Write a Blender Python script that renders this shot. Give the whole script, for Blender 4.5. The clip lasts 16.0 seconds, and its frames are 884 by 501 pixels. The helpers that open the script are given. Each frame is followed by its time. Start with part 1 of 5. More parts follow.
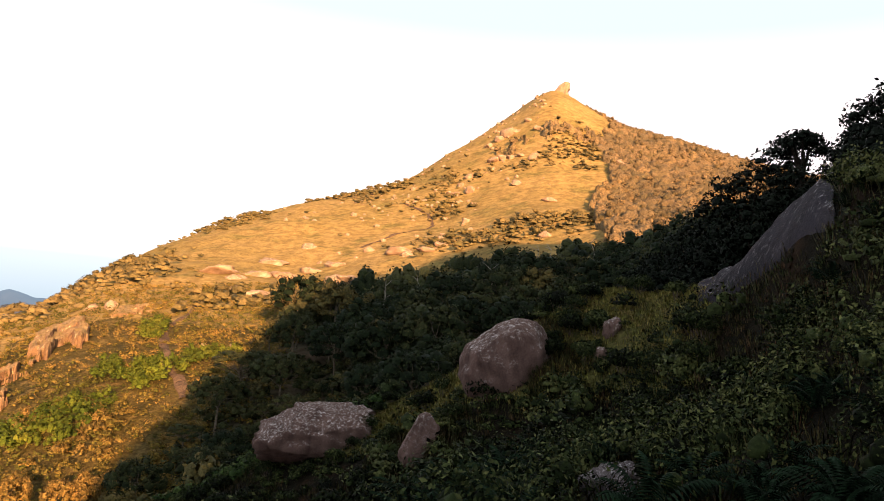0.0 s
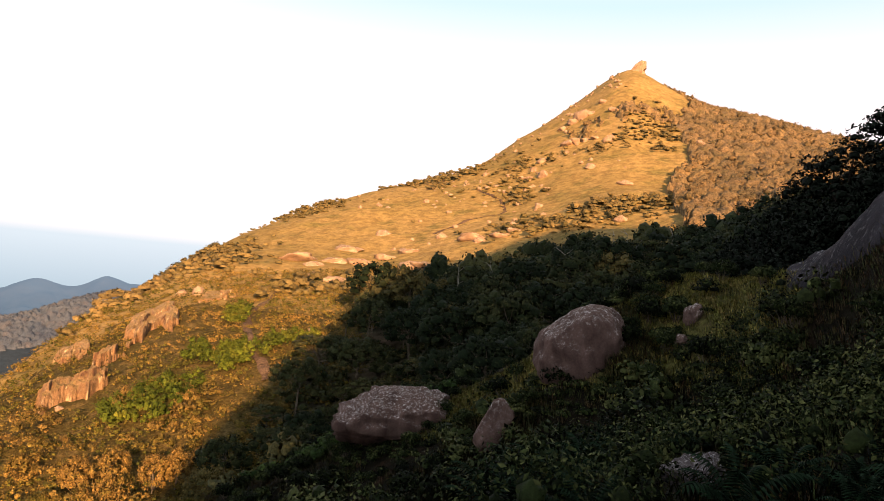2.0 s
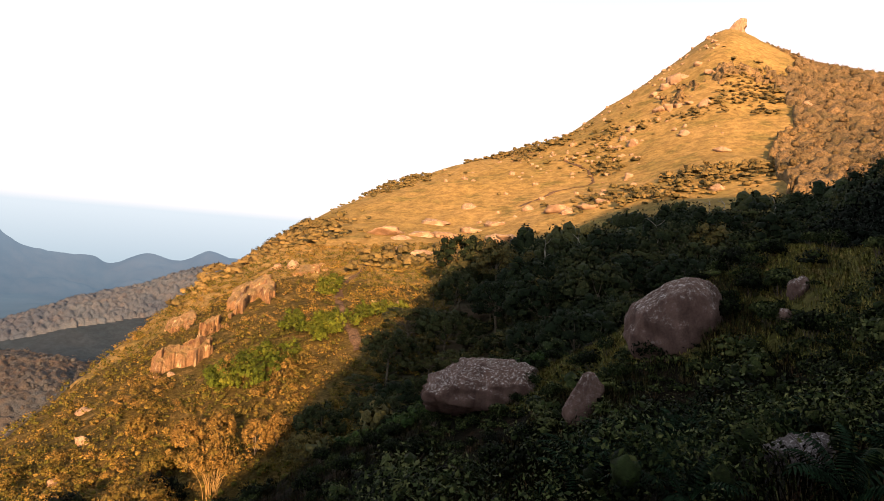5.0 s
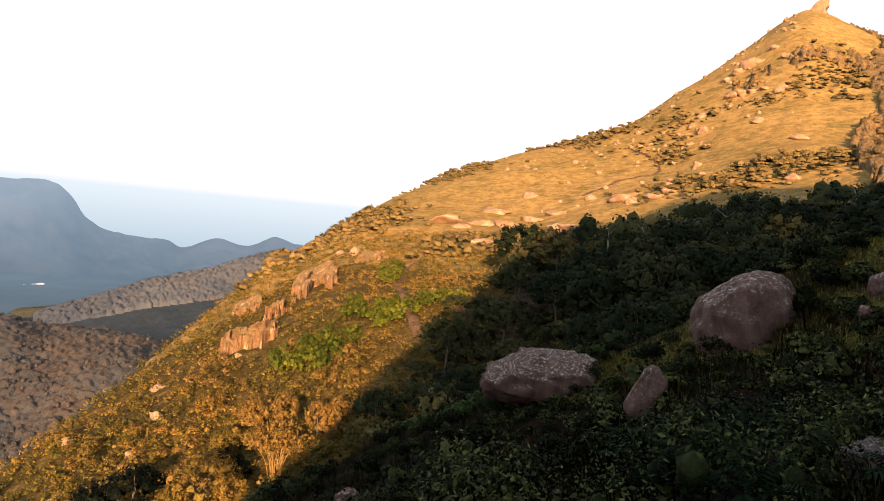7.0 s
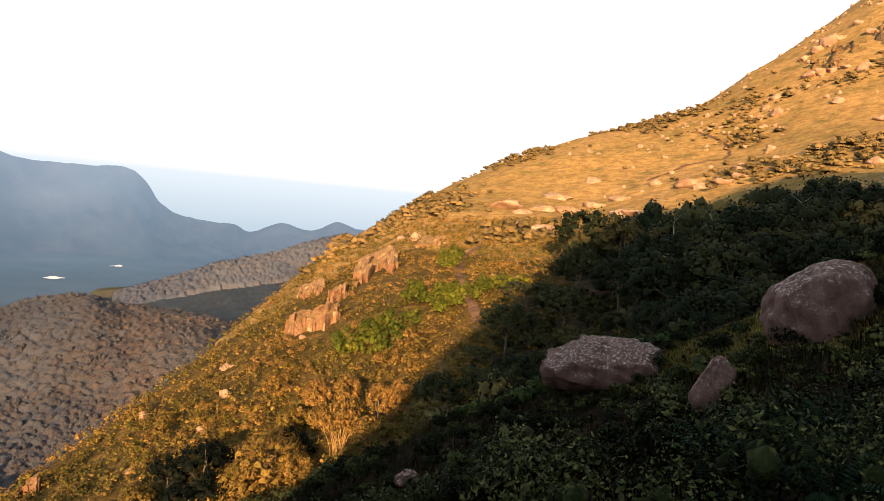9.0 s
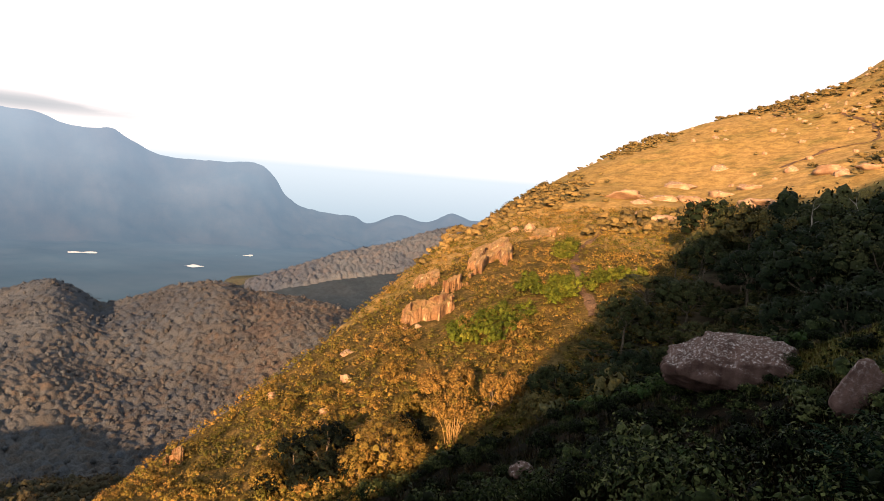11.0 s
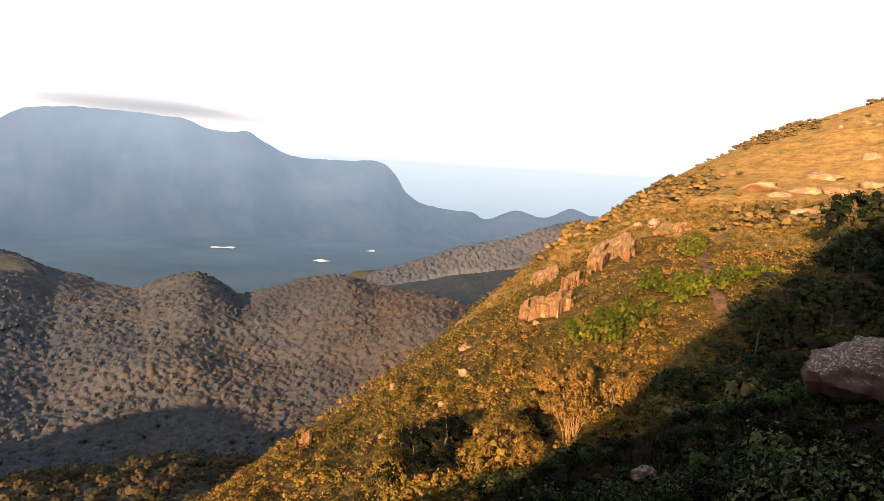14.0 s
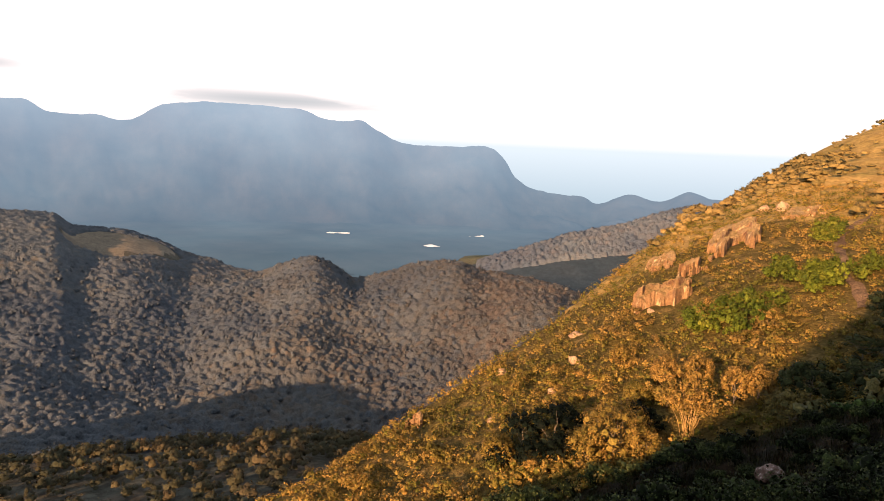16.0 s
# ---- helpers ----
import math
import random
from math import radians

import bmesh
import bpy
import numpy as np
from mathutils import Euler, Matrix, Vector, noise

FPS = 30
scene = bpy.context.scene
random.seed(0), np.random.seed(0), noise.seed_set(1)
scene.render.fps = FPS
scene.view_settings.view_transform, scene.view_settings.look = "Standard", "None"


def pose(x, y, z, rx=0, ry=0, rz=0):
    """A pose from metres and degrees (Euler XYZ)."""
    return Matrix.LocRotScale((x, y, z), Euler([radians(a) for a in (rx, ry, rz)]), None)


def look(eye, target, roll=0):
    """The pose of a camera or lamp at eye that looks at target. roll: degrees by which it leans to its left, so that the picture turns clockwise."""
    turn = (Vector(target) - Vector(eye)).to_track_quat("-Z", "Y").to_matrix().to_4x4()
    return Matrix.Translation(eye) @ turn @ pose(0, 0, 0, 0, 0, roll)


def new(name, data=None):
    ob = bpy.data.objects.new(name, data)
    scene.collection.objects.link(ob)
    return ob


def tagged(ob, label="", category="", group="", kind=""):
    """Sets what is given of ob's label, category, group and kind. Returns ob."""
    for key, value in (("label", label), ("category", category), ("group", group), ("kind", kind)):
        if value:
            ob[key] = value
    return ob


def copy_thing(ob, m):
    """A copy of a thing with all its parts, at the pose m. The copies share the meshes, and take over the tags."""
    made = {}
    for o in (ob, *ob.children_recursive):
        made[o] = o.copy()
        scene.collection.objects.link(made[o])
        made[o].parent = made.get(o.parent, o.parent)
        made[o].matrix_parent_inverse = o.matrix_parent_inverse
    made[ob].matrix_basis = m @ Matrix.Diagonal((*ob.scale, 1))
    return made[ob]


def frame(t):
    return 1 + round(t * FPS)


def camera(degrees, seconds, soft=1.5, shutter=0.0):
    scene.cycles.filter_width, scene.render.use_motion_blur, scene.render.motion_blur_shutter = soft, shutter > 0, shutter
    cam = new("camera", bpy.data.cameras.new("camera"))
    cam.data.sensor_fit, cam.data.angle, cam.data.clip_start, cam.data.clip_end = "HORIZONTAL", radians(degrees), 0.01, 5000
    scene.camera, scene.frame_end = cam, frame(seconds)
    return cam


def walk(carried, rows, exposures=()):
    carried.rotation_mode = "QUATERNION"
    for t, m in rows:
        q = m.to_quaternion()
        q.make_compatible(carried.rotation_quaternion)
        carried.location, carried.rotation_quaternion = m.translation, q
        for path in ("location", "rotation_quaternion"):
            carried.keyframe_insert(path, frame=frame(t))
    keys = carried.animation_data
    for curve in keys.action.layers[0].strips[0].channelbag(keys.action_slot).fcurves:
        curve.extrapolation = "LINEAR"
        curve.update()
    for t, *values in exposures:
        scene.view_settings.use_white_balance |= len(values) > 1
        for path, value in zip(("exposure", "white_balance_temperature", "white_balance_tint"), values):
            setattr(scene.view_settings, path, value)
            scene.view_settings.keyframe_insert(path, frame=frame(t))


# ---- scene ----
# The camera stands on a steep mountain slope and turns from the rocky peak towards the valley.
cam = camera(68.2, 16.0, soft=0.8)
EYE = 440.0          # height of the eye above the valley floor
ARM = 0.35           # the camera is held this far in front of the body that turns
EXPO = 1.97
ROWS = [
    (0.0, -0.00, 3.83, -5.40),
    (0.5, 2.33, 3.91, -5.63),
    (1.0, 3.28, 3.22, -5.56),
    (1.5, 4.47, 2.61, -5.40),
    (2.0, 6.21, 2.01, -5.26),
    (2.5, 7.10, 1.45, -4.94),
    (3.0, 8.19, 1.06, -5.02),
    (3.5, 9.40, 0.47, -5.19),
    (4.0, 10.53, -0.01, -5.09),
    (6.5, 17.68, -2.27, -5.13),
    (7.0, 18.66, -2.48, -5.44),
    (7.5, 20.23, -2.60, -5.27),
    (8.0, 20.94, -3.04, -5.26),
    (8.5, 22.79, -3.33, -5.18),
    (9.0, 23.77, -4.24, -5.52),
    (9.5, 26.08, -5.42, -5.77),
    (10.0, 29.20, -5.65, -5.42),
    (12.5, 38.79, -6.32, -3.95),
    (13.0, 40.92, -6.18, -3.43),
    (13.5, 42.20, -6.30, -3.31),
    (14.0, 43.94, -7.05, -3.86),
    (14.5, 46.44, -7.62, -3.79),
    (15.0, 49.75, -7.98, -3.52),
    (15.5, 51.43, -8.48, -3.14),
    (16.0, 53.49, -8.87, -2.64),
]


def held(yaw):
    a, b = radians(yaw), radians(20.0)
    return ARM * (math.sin(b) - math.sin(a)), ARM * (math.cos(a) - math.cos(b))


walk(cam, [(t, pose(*held(yaw), EYE, 90 + pitch, 0, yaw) @ pose(0, 0, 0, 0, 0, -roll)) for t, yaw, pitch, roll in ROWS],
     exposures=[(0.0, EXPO + 0.12), (0.8, EXPO - 0.11), (2.0, EXPO - 0.12), (4.0, EXPO - 0.12), (6.5, EXPO - 0.08), (10.0, EXPO - 0.04), (16.0, EXPO - 0.02)])


# ---- light ----
SUN_AZ, SUN_EL = 200.0, 14.0      # the sun stands low behind the camera, to its right

world = bpy.data.worlds.new("world")
scene.world = world
world.use_nodes = True
wn, wl = world.node_tree.nodes, world.node_tree.links
sky = wn.new("ShaderNodeTexSky")
sky.sky_type, sky.sun_disc = "NISHITA", False
sky.sun_elevation, sky.sun_rotation = radians(SUN_EL), radians(-SUN_AZ)
sky.altitude, sky.air_density, sky.dust_density, sky.ozone_density = 1500, 1.0, 3.0, 1.0
wn["Background"].inputs["Strength"].default_value = 0.058
veil = wn.new("ShaderNodeMix")              # thin high cloud that whitens the sky
veil.data_type = "RGBA"
veil.inputs["Factor"].default_value = 0.88
wtc, wsep, wramp = wn.new("ShaderNodeTexCoord"), wn.new("ShaderNodeSeparateXYZ"), wn.new("ShaderNodeValToRGB")
wl.new(wtc.outputs["Generated"], wsep.inputs["Vector"])
wl.new(wsep.outputs["Z"], wramp.inputs["Fac"])
wramp.color_ramp.elements.new(0.6)           # warm and bright low down, clear and dim overhead
for stop, (high, tone) in zip(wramp.color_ramp.elements, ((0.28, (6.8, 5.75, 5.65)), (0.39, (4.0, 4.95, 5.25)), (0.85, (3.9, 3.6, 3.4)))):
    stop.position, stop.color = high, (*tone, 1)
wl.new(wramp.outputs["Color"], veil.inputs["B"])
wl.new(sky.outputs["Color"], veil.inputs["A"])
wl.new(veil.outputs["Result"], wn["Background"].inputs["Color"])

sun = new("sun", bpy.data.lights.new("sun", "SUN"))
sun.data.energy, sun.data.angle, sun.data.color = 5.0, radians(0.5), (1.0, 0.565, 0.275)
sun.matrix_world = look((0, 0, 0), (math.sin(radians(SUN_AZ)) * math.cos(radians(SUN_EL)), -math.cos(radians(SUN_AZ)) * math.cos(radians(SUN_EL)), -math.sin(radians(SUN_EL))))


# ---- materials ----
def material(name, rough=0.9, spec=0.04):
    m = bpy.data.materials.new(name)
    m.use_nodes = True
    b = m.node_tree.nodes["Principled BSDF"]
    b.inputs["Roughness"].default_value = rough
    b.inputs["Specular IOR Level"].default_value = spec
    return m, m.node_tree.nodes, m.node_tree.links, b


def noise_node(nodes, links, scale, detail=6.0, rough=0.6, coords="Object"):
    tc = nodes.new("ShaderNodeTexCoord")
    n = nodes.new("ShaderNodeTexNoise")
    n.inputs["Scale"].default_value, n.inputs["Detail"].default_value, n.inputs["Roughness"].default_value = scale, detail, rough
    links.new(tc.outputs[coords], n.inputs["Vector"])
    return n


def ramp(nodes, links, source, stops):
    r = nodes.new("ShaderNodeValToRGB")
    while len(r.color_ramp.elements) < len(stops):
        r.color_ramp.elements.new(0.5)
    for e, (p, c) in zip(r.color_ramp.elements, stops):
        e.position, e.color = p, (*c, 1)
    links.new(source, r.inputs["Fac"])
    return r


def mix(nodes, links, fac, a, b, mode="MIX"):
    m = nodes.new("ShaderNodeMix")
    m.data_type, m.blend_type = "RGBA", mode
    for sock, value in ((m.inputs["Factor"], fac), (m.inputs["A"], a), (m.inputs["B"], b)):
        if isinstance(value, (int, float)):
            sock.default_value = value
        elif isinstance(value, tuple):
            sock.default_value = (*value, 1)
        else:
            links.new(value, sock)
    return m.outputs["Result"]


def bump(nodes, links, b, height, strength, distance):
    n = nodes.new("ShaderNodeBump")
    n.inputs["Strength"].default_value, n.inputs["Distance"].default_value = strength, distance
    links.new(height, n.inputs["Height"])
    links.new(n.outputs["Normal"], b.inputs["Normal"])


def soil(name, dark, light, patch, fine=3.0, coarse=0.06, depth=0.15, contrast=1.0):
    """Ground: two colours by coarse patches, broken by a third, with fine grain."""
    m, n, l, b = material(name)
    c = noise_node(n, l, coarse, 8, 0.65)
    g = noise_node(n, l, fine, 6, 0.7)
    p = noise_node(n, l, coarse * 5, 6, 0.6)
    base = ramp(n, l, c.outputs["Fac"], ((0.36, dark), (0.62, light)))
    pk = ramp(n, l, p.outputs["Fac"], ((0.52, (0, 0, 0)), (0.66, (1, 1, 1))))
    col = mix(n, l, pk.outputs["Color"], base.outputs["Color"], patch)
    tuft = noise_node(n, l, coarse * 22, 4, 0.7)
    tk = ramp(n, l, tuft.outputs["Fac"], ((0.42, (0.62, 0.6, 0.58)), (0.6, (1.12, 1.12, 1.1))))
    col = mix(n, l, contrast, col, tk.outputs["Color"], "MULTIPLY")
    gr = ramp(n, l, g.outputs["Fac"], ((0.25, (0.55, 0.55, 0.55)), (0.75, (1.35, 1.35, 1.35))))
    l.new(mix(n, l, contrast, col, gr.outputs["Color"], "MULTIPLY"), b.inputs["Base Color"])
    bump(n, l, b, g.outputs["Fac"], 0.8, depth)
    return m


def rock(name, low, high, lichen, scale=0.6, sparse=0.0):
    """Granite: streaked, stained below, pale lichen above."""
    m, n, l, b = material(name, 0.88, 0.1)
    c = noise_node(n, l, scale, 8, 0.65)
    f = noise_node(n, l, scale * 26, 8, 0.75)
    s = noise_node(n, l, scale * 15, 9, 0.8)
    tc = n.new("ShaderNodeTexCoord")
    mp = n.new("ShaderNodeMapping")
    mp.inputs["Scale"].default_value = (scale * 5, scale * 5, scale * 0.6)
    w = n.new("ShaderNodeTexNoise")
    w.inputs["Scale"].default_value, w.inputs["Detail"].default_value = 1.0, 5.0
    l.new(tc.outputs["Object"], mp.inputs["Vector"])
    l.new(mp.outputs["Vector"], w.inputs["Vector"])
    base = ramp(n, l, c.outputs["Fac"], ((0.3, low), (0.7, high)))
    st = ramp(n, l, w.outputs["Fac"], ((0.35, (0.55, 0.5, 0.48)), (0.6, (1.1, 1.08, 1.05))))
    col = mix(n, l, 0.8, base.outputs["Color"], st.outputs["Color"], "MULTIPLY")
    lk = ramp(n, l, s.outputs["Fac"], ((0.50 + sparse, (0, 0, 0)), (0.60 + sparse * 0.8, (1, 1, 1))))
    geo = n.new("ShaderNodeNewGeometry")
    sep = n.new("ShaderNodeSeparateXYZ")
    l.new(geo.outputs["Normal"], sep.inputs["Vector"])
    up = n.new("ShaderNodeMapRange")
    up.inputs["From Min"].default_value, up.inputs["From Max"].default_value = 0.1, 0.75
    l.new(sep.outputs["Z"], up.inputs["Value"])
    both = n.new("ShaderNodeMath")
    both.operation = "MULTIPLY"
    l.new(lk.outputs["Color"], both.inputs[0])
    l.new(up.outputs["Result"], both.inputs[1])
    col = mix(n, l, both.outputs["Value"], col, lichen)
    gr = ramp(n, l, f.outputs["Fac"], ((0.3, (0.7, 0.7, 0.7)), (0.7, (1.2, 1.2, 1.2))))
    l.new(mix(n, l, 1.0, col, gr.outputs["Color"], "MULTIPLY"), b.inputs["Base Color"])
    bump(n, l, b, f.outputs["Fac"], 0.7, 0.08)
    return m


def foliage(name, *tints, wide=0.05, rough=0.65, grain=3.0, spots=1.0, relief=0.35):
    """Leaves: each plant has its own tint from the row of colours, each leaf or tuft a little of its own."""
    m, n, l, b = material(name, rough, 0.04)
    at = n.new("ShaderNodeAttribute")
    at.attribute_name = "tint"
    r = ramp(n, l, at.outputs["Fac"], [(k / (len(tints) - 1), c) for k, c in enumerate(tints)])
    geo = n.new("ShaderNodeNewGeometry")
    g = ramp(n, l, geo.outputs["Random Per Island"], ((0.0, (1 - 0.4 * spots,) * 3), (1.0, (1 + 0.4 * spots,) * 3)))
    c = noise_node(n, l, wide, 4, 0.6)
    v = ramp(n, l, c.outputs["Fac"], ((0.3, (0.7, 0.75, 0.8)), (0.7, (1.25, 1.2, 1.05))))
    col = mix(n, l, 1.0, r.outputs["Color"], v.outputs["Color"], "MULTIPLY")
    col = mix(n, l, 1.0, col, g.outputs["Color"], "MULTIPLY")
    f = noise_node(n, l, grain, 3, 0.7)
    leafy_spots = ramp(n, l, f.outputs["Fac"], ((0.36, (1 - 0.7 * spots,) * 3), (0.5, (0.95,) * 3), (0.66, (1 + 0.5 * spots,) * 3)))
    l.new(mix(n, l, 1.0, col, leafy_spots.outputs["Color"], "MULTIPLY"), b.inputs["Base Color"])
    bump(n, l, b, f.outputs["Fac"], min(1.0, 0.2 + relief), relief / grain)
    return m


# nearly black soil: the deep shade between the plants is in the colour
SHADE_SOIL = soil("shaded_slope_soil", (0.004, 0.004, 0.0025), (0.010, 0.0085, 0.005), (0.022, 0.013, 0.008), 4.0, 0.12)
HILL_GRASS = soil("hill_grass", (0.205, 0.145, 0.050), (0.305, 0.203, 0.078), (0.165, 0.128, 0.043), 1.2, 0.014, 0.25, contrast=0.8)
KNOLL_GRASS = soil("pale_knoll_grass", (0.12, 0.105, 0.088), (0.17, 0.145, 0.118), (0.10, 0.09, 0.078), 0.3, 0.02, 0.5, contrast=0.7)
FOREST_SOIL = soil("forest_floor", (0.035, 0.035, 0.02), (0.06, 0.052, 0.035), (0.075, 0.055, 0.04), 0.3, 0.01, 1.0)
VALLEY_SOIL = soil("valley_floor", (0.05, 0.065, 0.05), (0.10, 0.095, 0.06), (0.07, 0.06, 0.05), 0.05, 0.003, 3.0)
BOULDER = rock("weathered_granite", (0.078, 0.050, 0.045), (0.138, 0.092, 0.084), (0.50, 0.47, 0.48), 0.45, 0.018)
HILL_ROCK = rock("sunlit_granite", (0.19, 0.128, 0.084), (0.35, 0.238, 0.155), (0.44, 0.335, 0.235), 0.3)
# ramp from painted black gaps to a few bright leaf glints
SHADE_LEAF = foliage("shaded_slope_leaf", (0.002, 0.0035, 0.0015), (0.009, 0.015, 0.005), (0.030, 0.042, 0.015), (0.080, 0.088, 0.034), wide=0.3, grain=9, spots=0.8)
BRACKEN = foliage("slope_bracken_leaf", (0.012, 0.026, 0.007), (0.036, 0.062, 0.016), (0.066, 0.092, 0.028), wide=0.3, grain=8, spots=0.9)
LICHEN_ROCK = rock("lichen_granite", (0.065, 0.055, 0.062), (0.125, 0.108, 0.118), (0.42, 0.40, 0.43), 1.3, 0.01)
SLAB_ROCK = rock("dark_slab_granite", (0.016, 0.015, 0.022), (0.034, 0.031, 0.043), (0.36, 0.35, 0.38), 0.3, 0.05)
HILL_LEAF = foliage("hill_shrub_leaf", (0.062, 0.060, 0.013), (0.112, 0.086, 0.020), (0.165, 0.106, 0.029), (0.215, 0.13, 0.039), wide=0.06, grain=6.5, spots=0.85)
GREEN_LEAF = foliage("fresh_leaf", (0.055, 0.075, 0.010), (0.092, 0.108, 0.014), (0.14, 0.135, 0.022), wide=0.1, grain=7.0, spots=0.8)
WOOD_LEAF = foliage("hill_wood_leaf", (0.098, 0.078, 0.032), (0.128, 0.096, 0.040), (0.158, 0.113, 0.048), (0.195, 0.136, 0.056), wide=0.03, grain=1.6, spots=0.35)
FLANK_LEAF = foliage("flank_wood_leaf", (0.095, 0.072, 0.037), (0.125, 0.088, 0.046), (0.155, 0.104, 0.056), (0.185, 0.125, 0.056), wide=0.03, grain=1.3, spots=0.6, relief=1.2)
# the blue-grey end of these leaf colours is painted distance haze
HAZED_VALLEY_LEAF = foliage("hazed_valley_leaf", (0.058, 0.070, 0.094), (0.060, 0.066, 0.080), (0.064, 0.063, 0.068), (0.074, 0.062, 0.060), wide=0.006, grain=0.9, spots=0.5, relief=1.2)
SPUR_LEAF = foliage("spur_wood_leaf", (0.030, 0.032, 0.022), (0.046, 0.042, 0.027), (0.066, 0.050, 0.031), wide=0.03, grain=1.5, spots=0.6)
# far ridge leaves carry the blue of the haze in their base colour
HAZED_RIDGE_LEAF = foliage("hazed_ridge_leaf", (0.054, 0.070, 0.104), (0.064, 0.076, 0.105), (0.078, 0.081, 0.102), wide=0.004, grain=0.25, spots=0.3, relief=0.8)
TREE_LEAF = foliage("gully_tree_leaf", (0.008, 0.014, 0.007), (0.027, 0.034, 0.014), (0.062, 0.060, 0.026), (0.125, 0.092, 0.029), wide=0.1, grain=4.5, spots=0.8)
# near-black leaf: shade on the saddle and in the hollow, put into colour
SHADED_TREE_LEAF = foliage("shaded_tree_leaf", (0.004, 0.007, 0.005), (0.010, 0.015, 0.011), wide=0.2, grain=4)
GRASS_BLADE = foliage("slope_grass_blade", (0.024, 0.034, 0.012), (0.048, 0.056, 0.020), (0.076, 0.062, 0.028), (0.070, 0.038, 0.023), wide=0.25, grain=6)
BARK, _n, _l, _b = material("bark", 0.9)
_l.new(ramp(_n, _l, noise_node(_n, _l, 5.0, 6).outputs["Fac"], ((0.3, (0.05, 0.04, 0.03)), (0.7, (0.17, 0.14, 0.11)))).outputs["Color"], _b.inputs["Base Color"])
EARTH = soil("path_earth", (0.085, 0.055, 0.038), (0.15, 0.10, 0.066), (0.05, 0.034, 0.024), 2.0, 0.3, 0.1)
# dark blue ground: the shadow and haze on the ridge's foot, as colour
SHADED_RIDGE_FOOT = soil("shaded_ridge_foot", (0.018, 0.031, 0.050), (0.026, 0.037, 0.053), (0.022, 0.034, 0.05), 0.03, 0.003, 3.0, contrast=0.45)
# ground under the scrub, darkened to paint the shaded gaps between shrubs
SHADED_SCRUB_SOIL = soil("shaded_scrub_soil", (0.055, 0.045, 0.014), (0.095, 0.07, 0.023), (0.15, 0.105, 0.04), 2.5, 0.09, 0.3)
WOODLAND_SOIL = soil("woodland_floor", (0.05, 0.055, 0.052), (0.07, 0.068, 0.058), (0.08, 0.068, 0.058), 0.3, 0.01, 1.0)
CREST_SOIL = soil("turf", (0.055, 0.060, 0.020), (0.10, 0.098, 0.032), (0.065, 0.048, 0.024), 5.0, 0.2, 0.15)


def crag_material():
    """Granite cliff: tan where it lies flat, streaked dark red and cream where it stands."""
    m, n, l, b = material("cliff_granite", 0.85, 0.25)
    c = noise_node(n, l, 0.35, 8, 0.7)
    f = noise_node(n, l, 1.6, 9, 0.8)
    tc, mp, w = n.new("ShaderNodeTexCoord"), n.new("ShaderNodeMapping"), n.new("ShaderNodeTexNoise")
    mp.inputs["Scale"].default_value = (0.8, 0.8, 0.16)
    w.inputs["Scale"].default_value, w.inputs["Detail"].default_value = 1.0, 6.0
    l.new(tc.outputs["Object"], mp.inputs["Vector"])
    l.new(mp.outputs["Vector"], w.inputs["Vector"])
    flat = ramp(n, l, c.outputs["Fac"], ((0.36, (0.17, 0.12, 0.04)), (0.48, (0.235, 0.16, 0.066)), (0.64, (0.29, 0.20, 0.105))))
    steep = ramp(n, l, w.outputs["Fac"], ((0.34, (0.11, 0.052, 0.028)), (0.42, (0.20, 0.115, 0.056)), (0.60, (0.27, 0.165, 0.085)), (0.69, (0.64, 0.50, 0.30))))
    geo, sep, up = n.new("ShaderNodeNewGeometry"), n.new("ShaderNodeSeparateXYZ"), n.new("ShaderNodeMapRange")
    l.new(geo.outputs["Normal"], sep.inputs["Vector"])
    up.inputs["From Min"].default_value, up.inputs["From Max"].default_value = 0.5, 0.85
    l.new(sep.outputs["Z"], up.inputs["Value"])
    col = mix(n, l, up.outputs["Result"], steep.outputs["Color"], flat.outputs["Color"])
    gr = ramp(n, l, f.outputs["Fac"], ((0.3, (0.45, 0.42, 0.4)), (0.7, (1.3, 1.3, 1.3))))
    l.new(mix(n, l, 1.0, col, gr.outputs["Color"], "MULTIPLY"), b.inputs["Base Color"])
    bump(n, l, b, f.outputs["Fac"], 1.0, 0.6)
    return m


CRAG = crag_material()
CREST_GRASS = foliage("crest_grass_blade", (0.15, 0.16, 0.045), (0.24, 0.22, 0.058), (0.27, 0.195, 0.075), wide=0.25, grain=6)


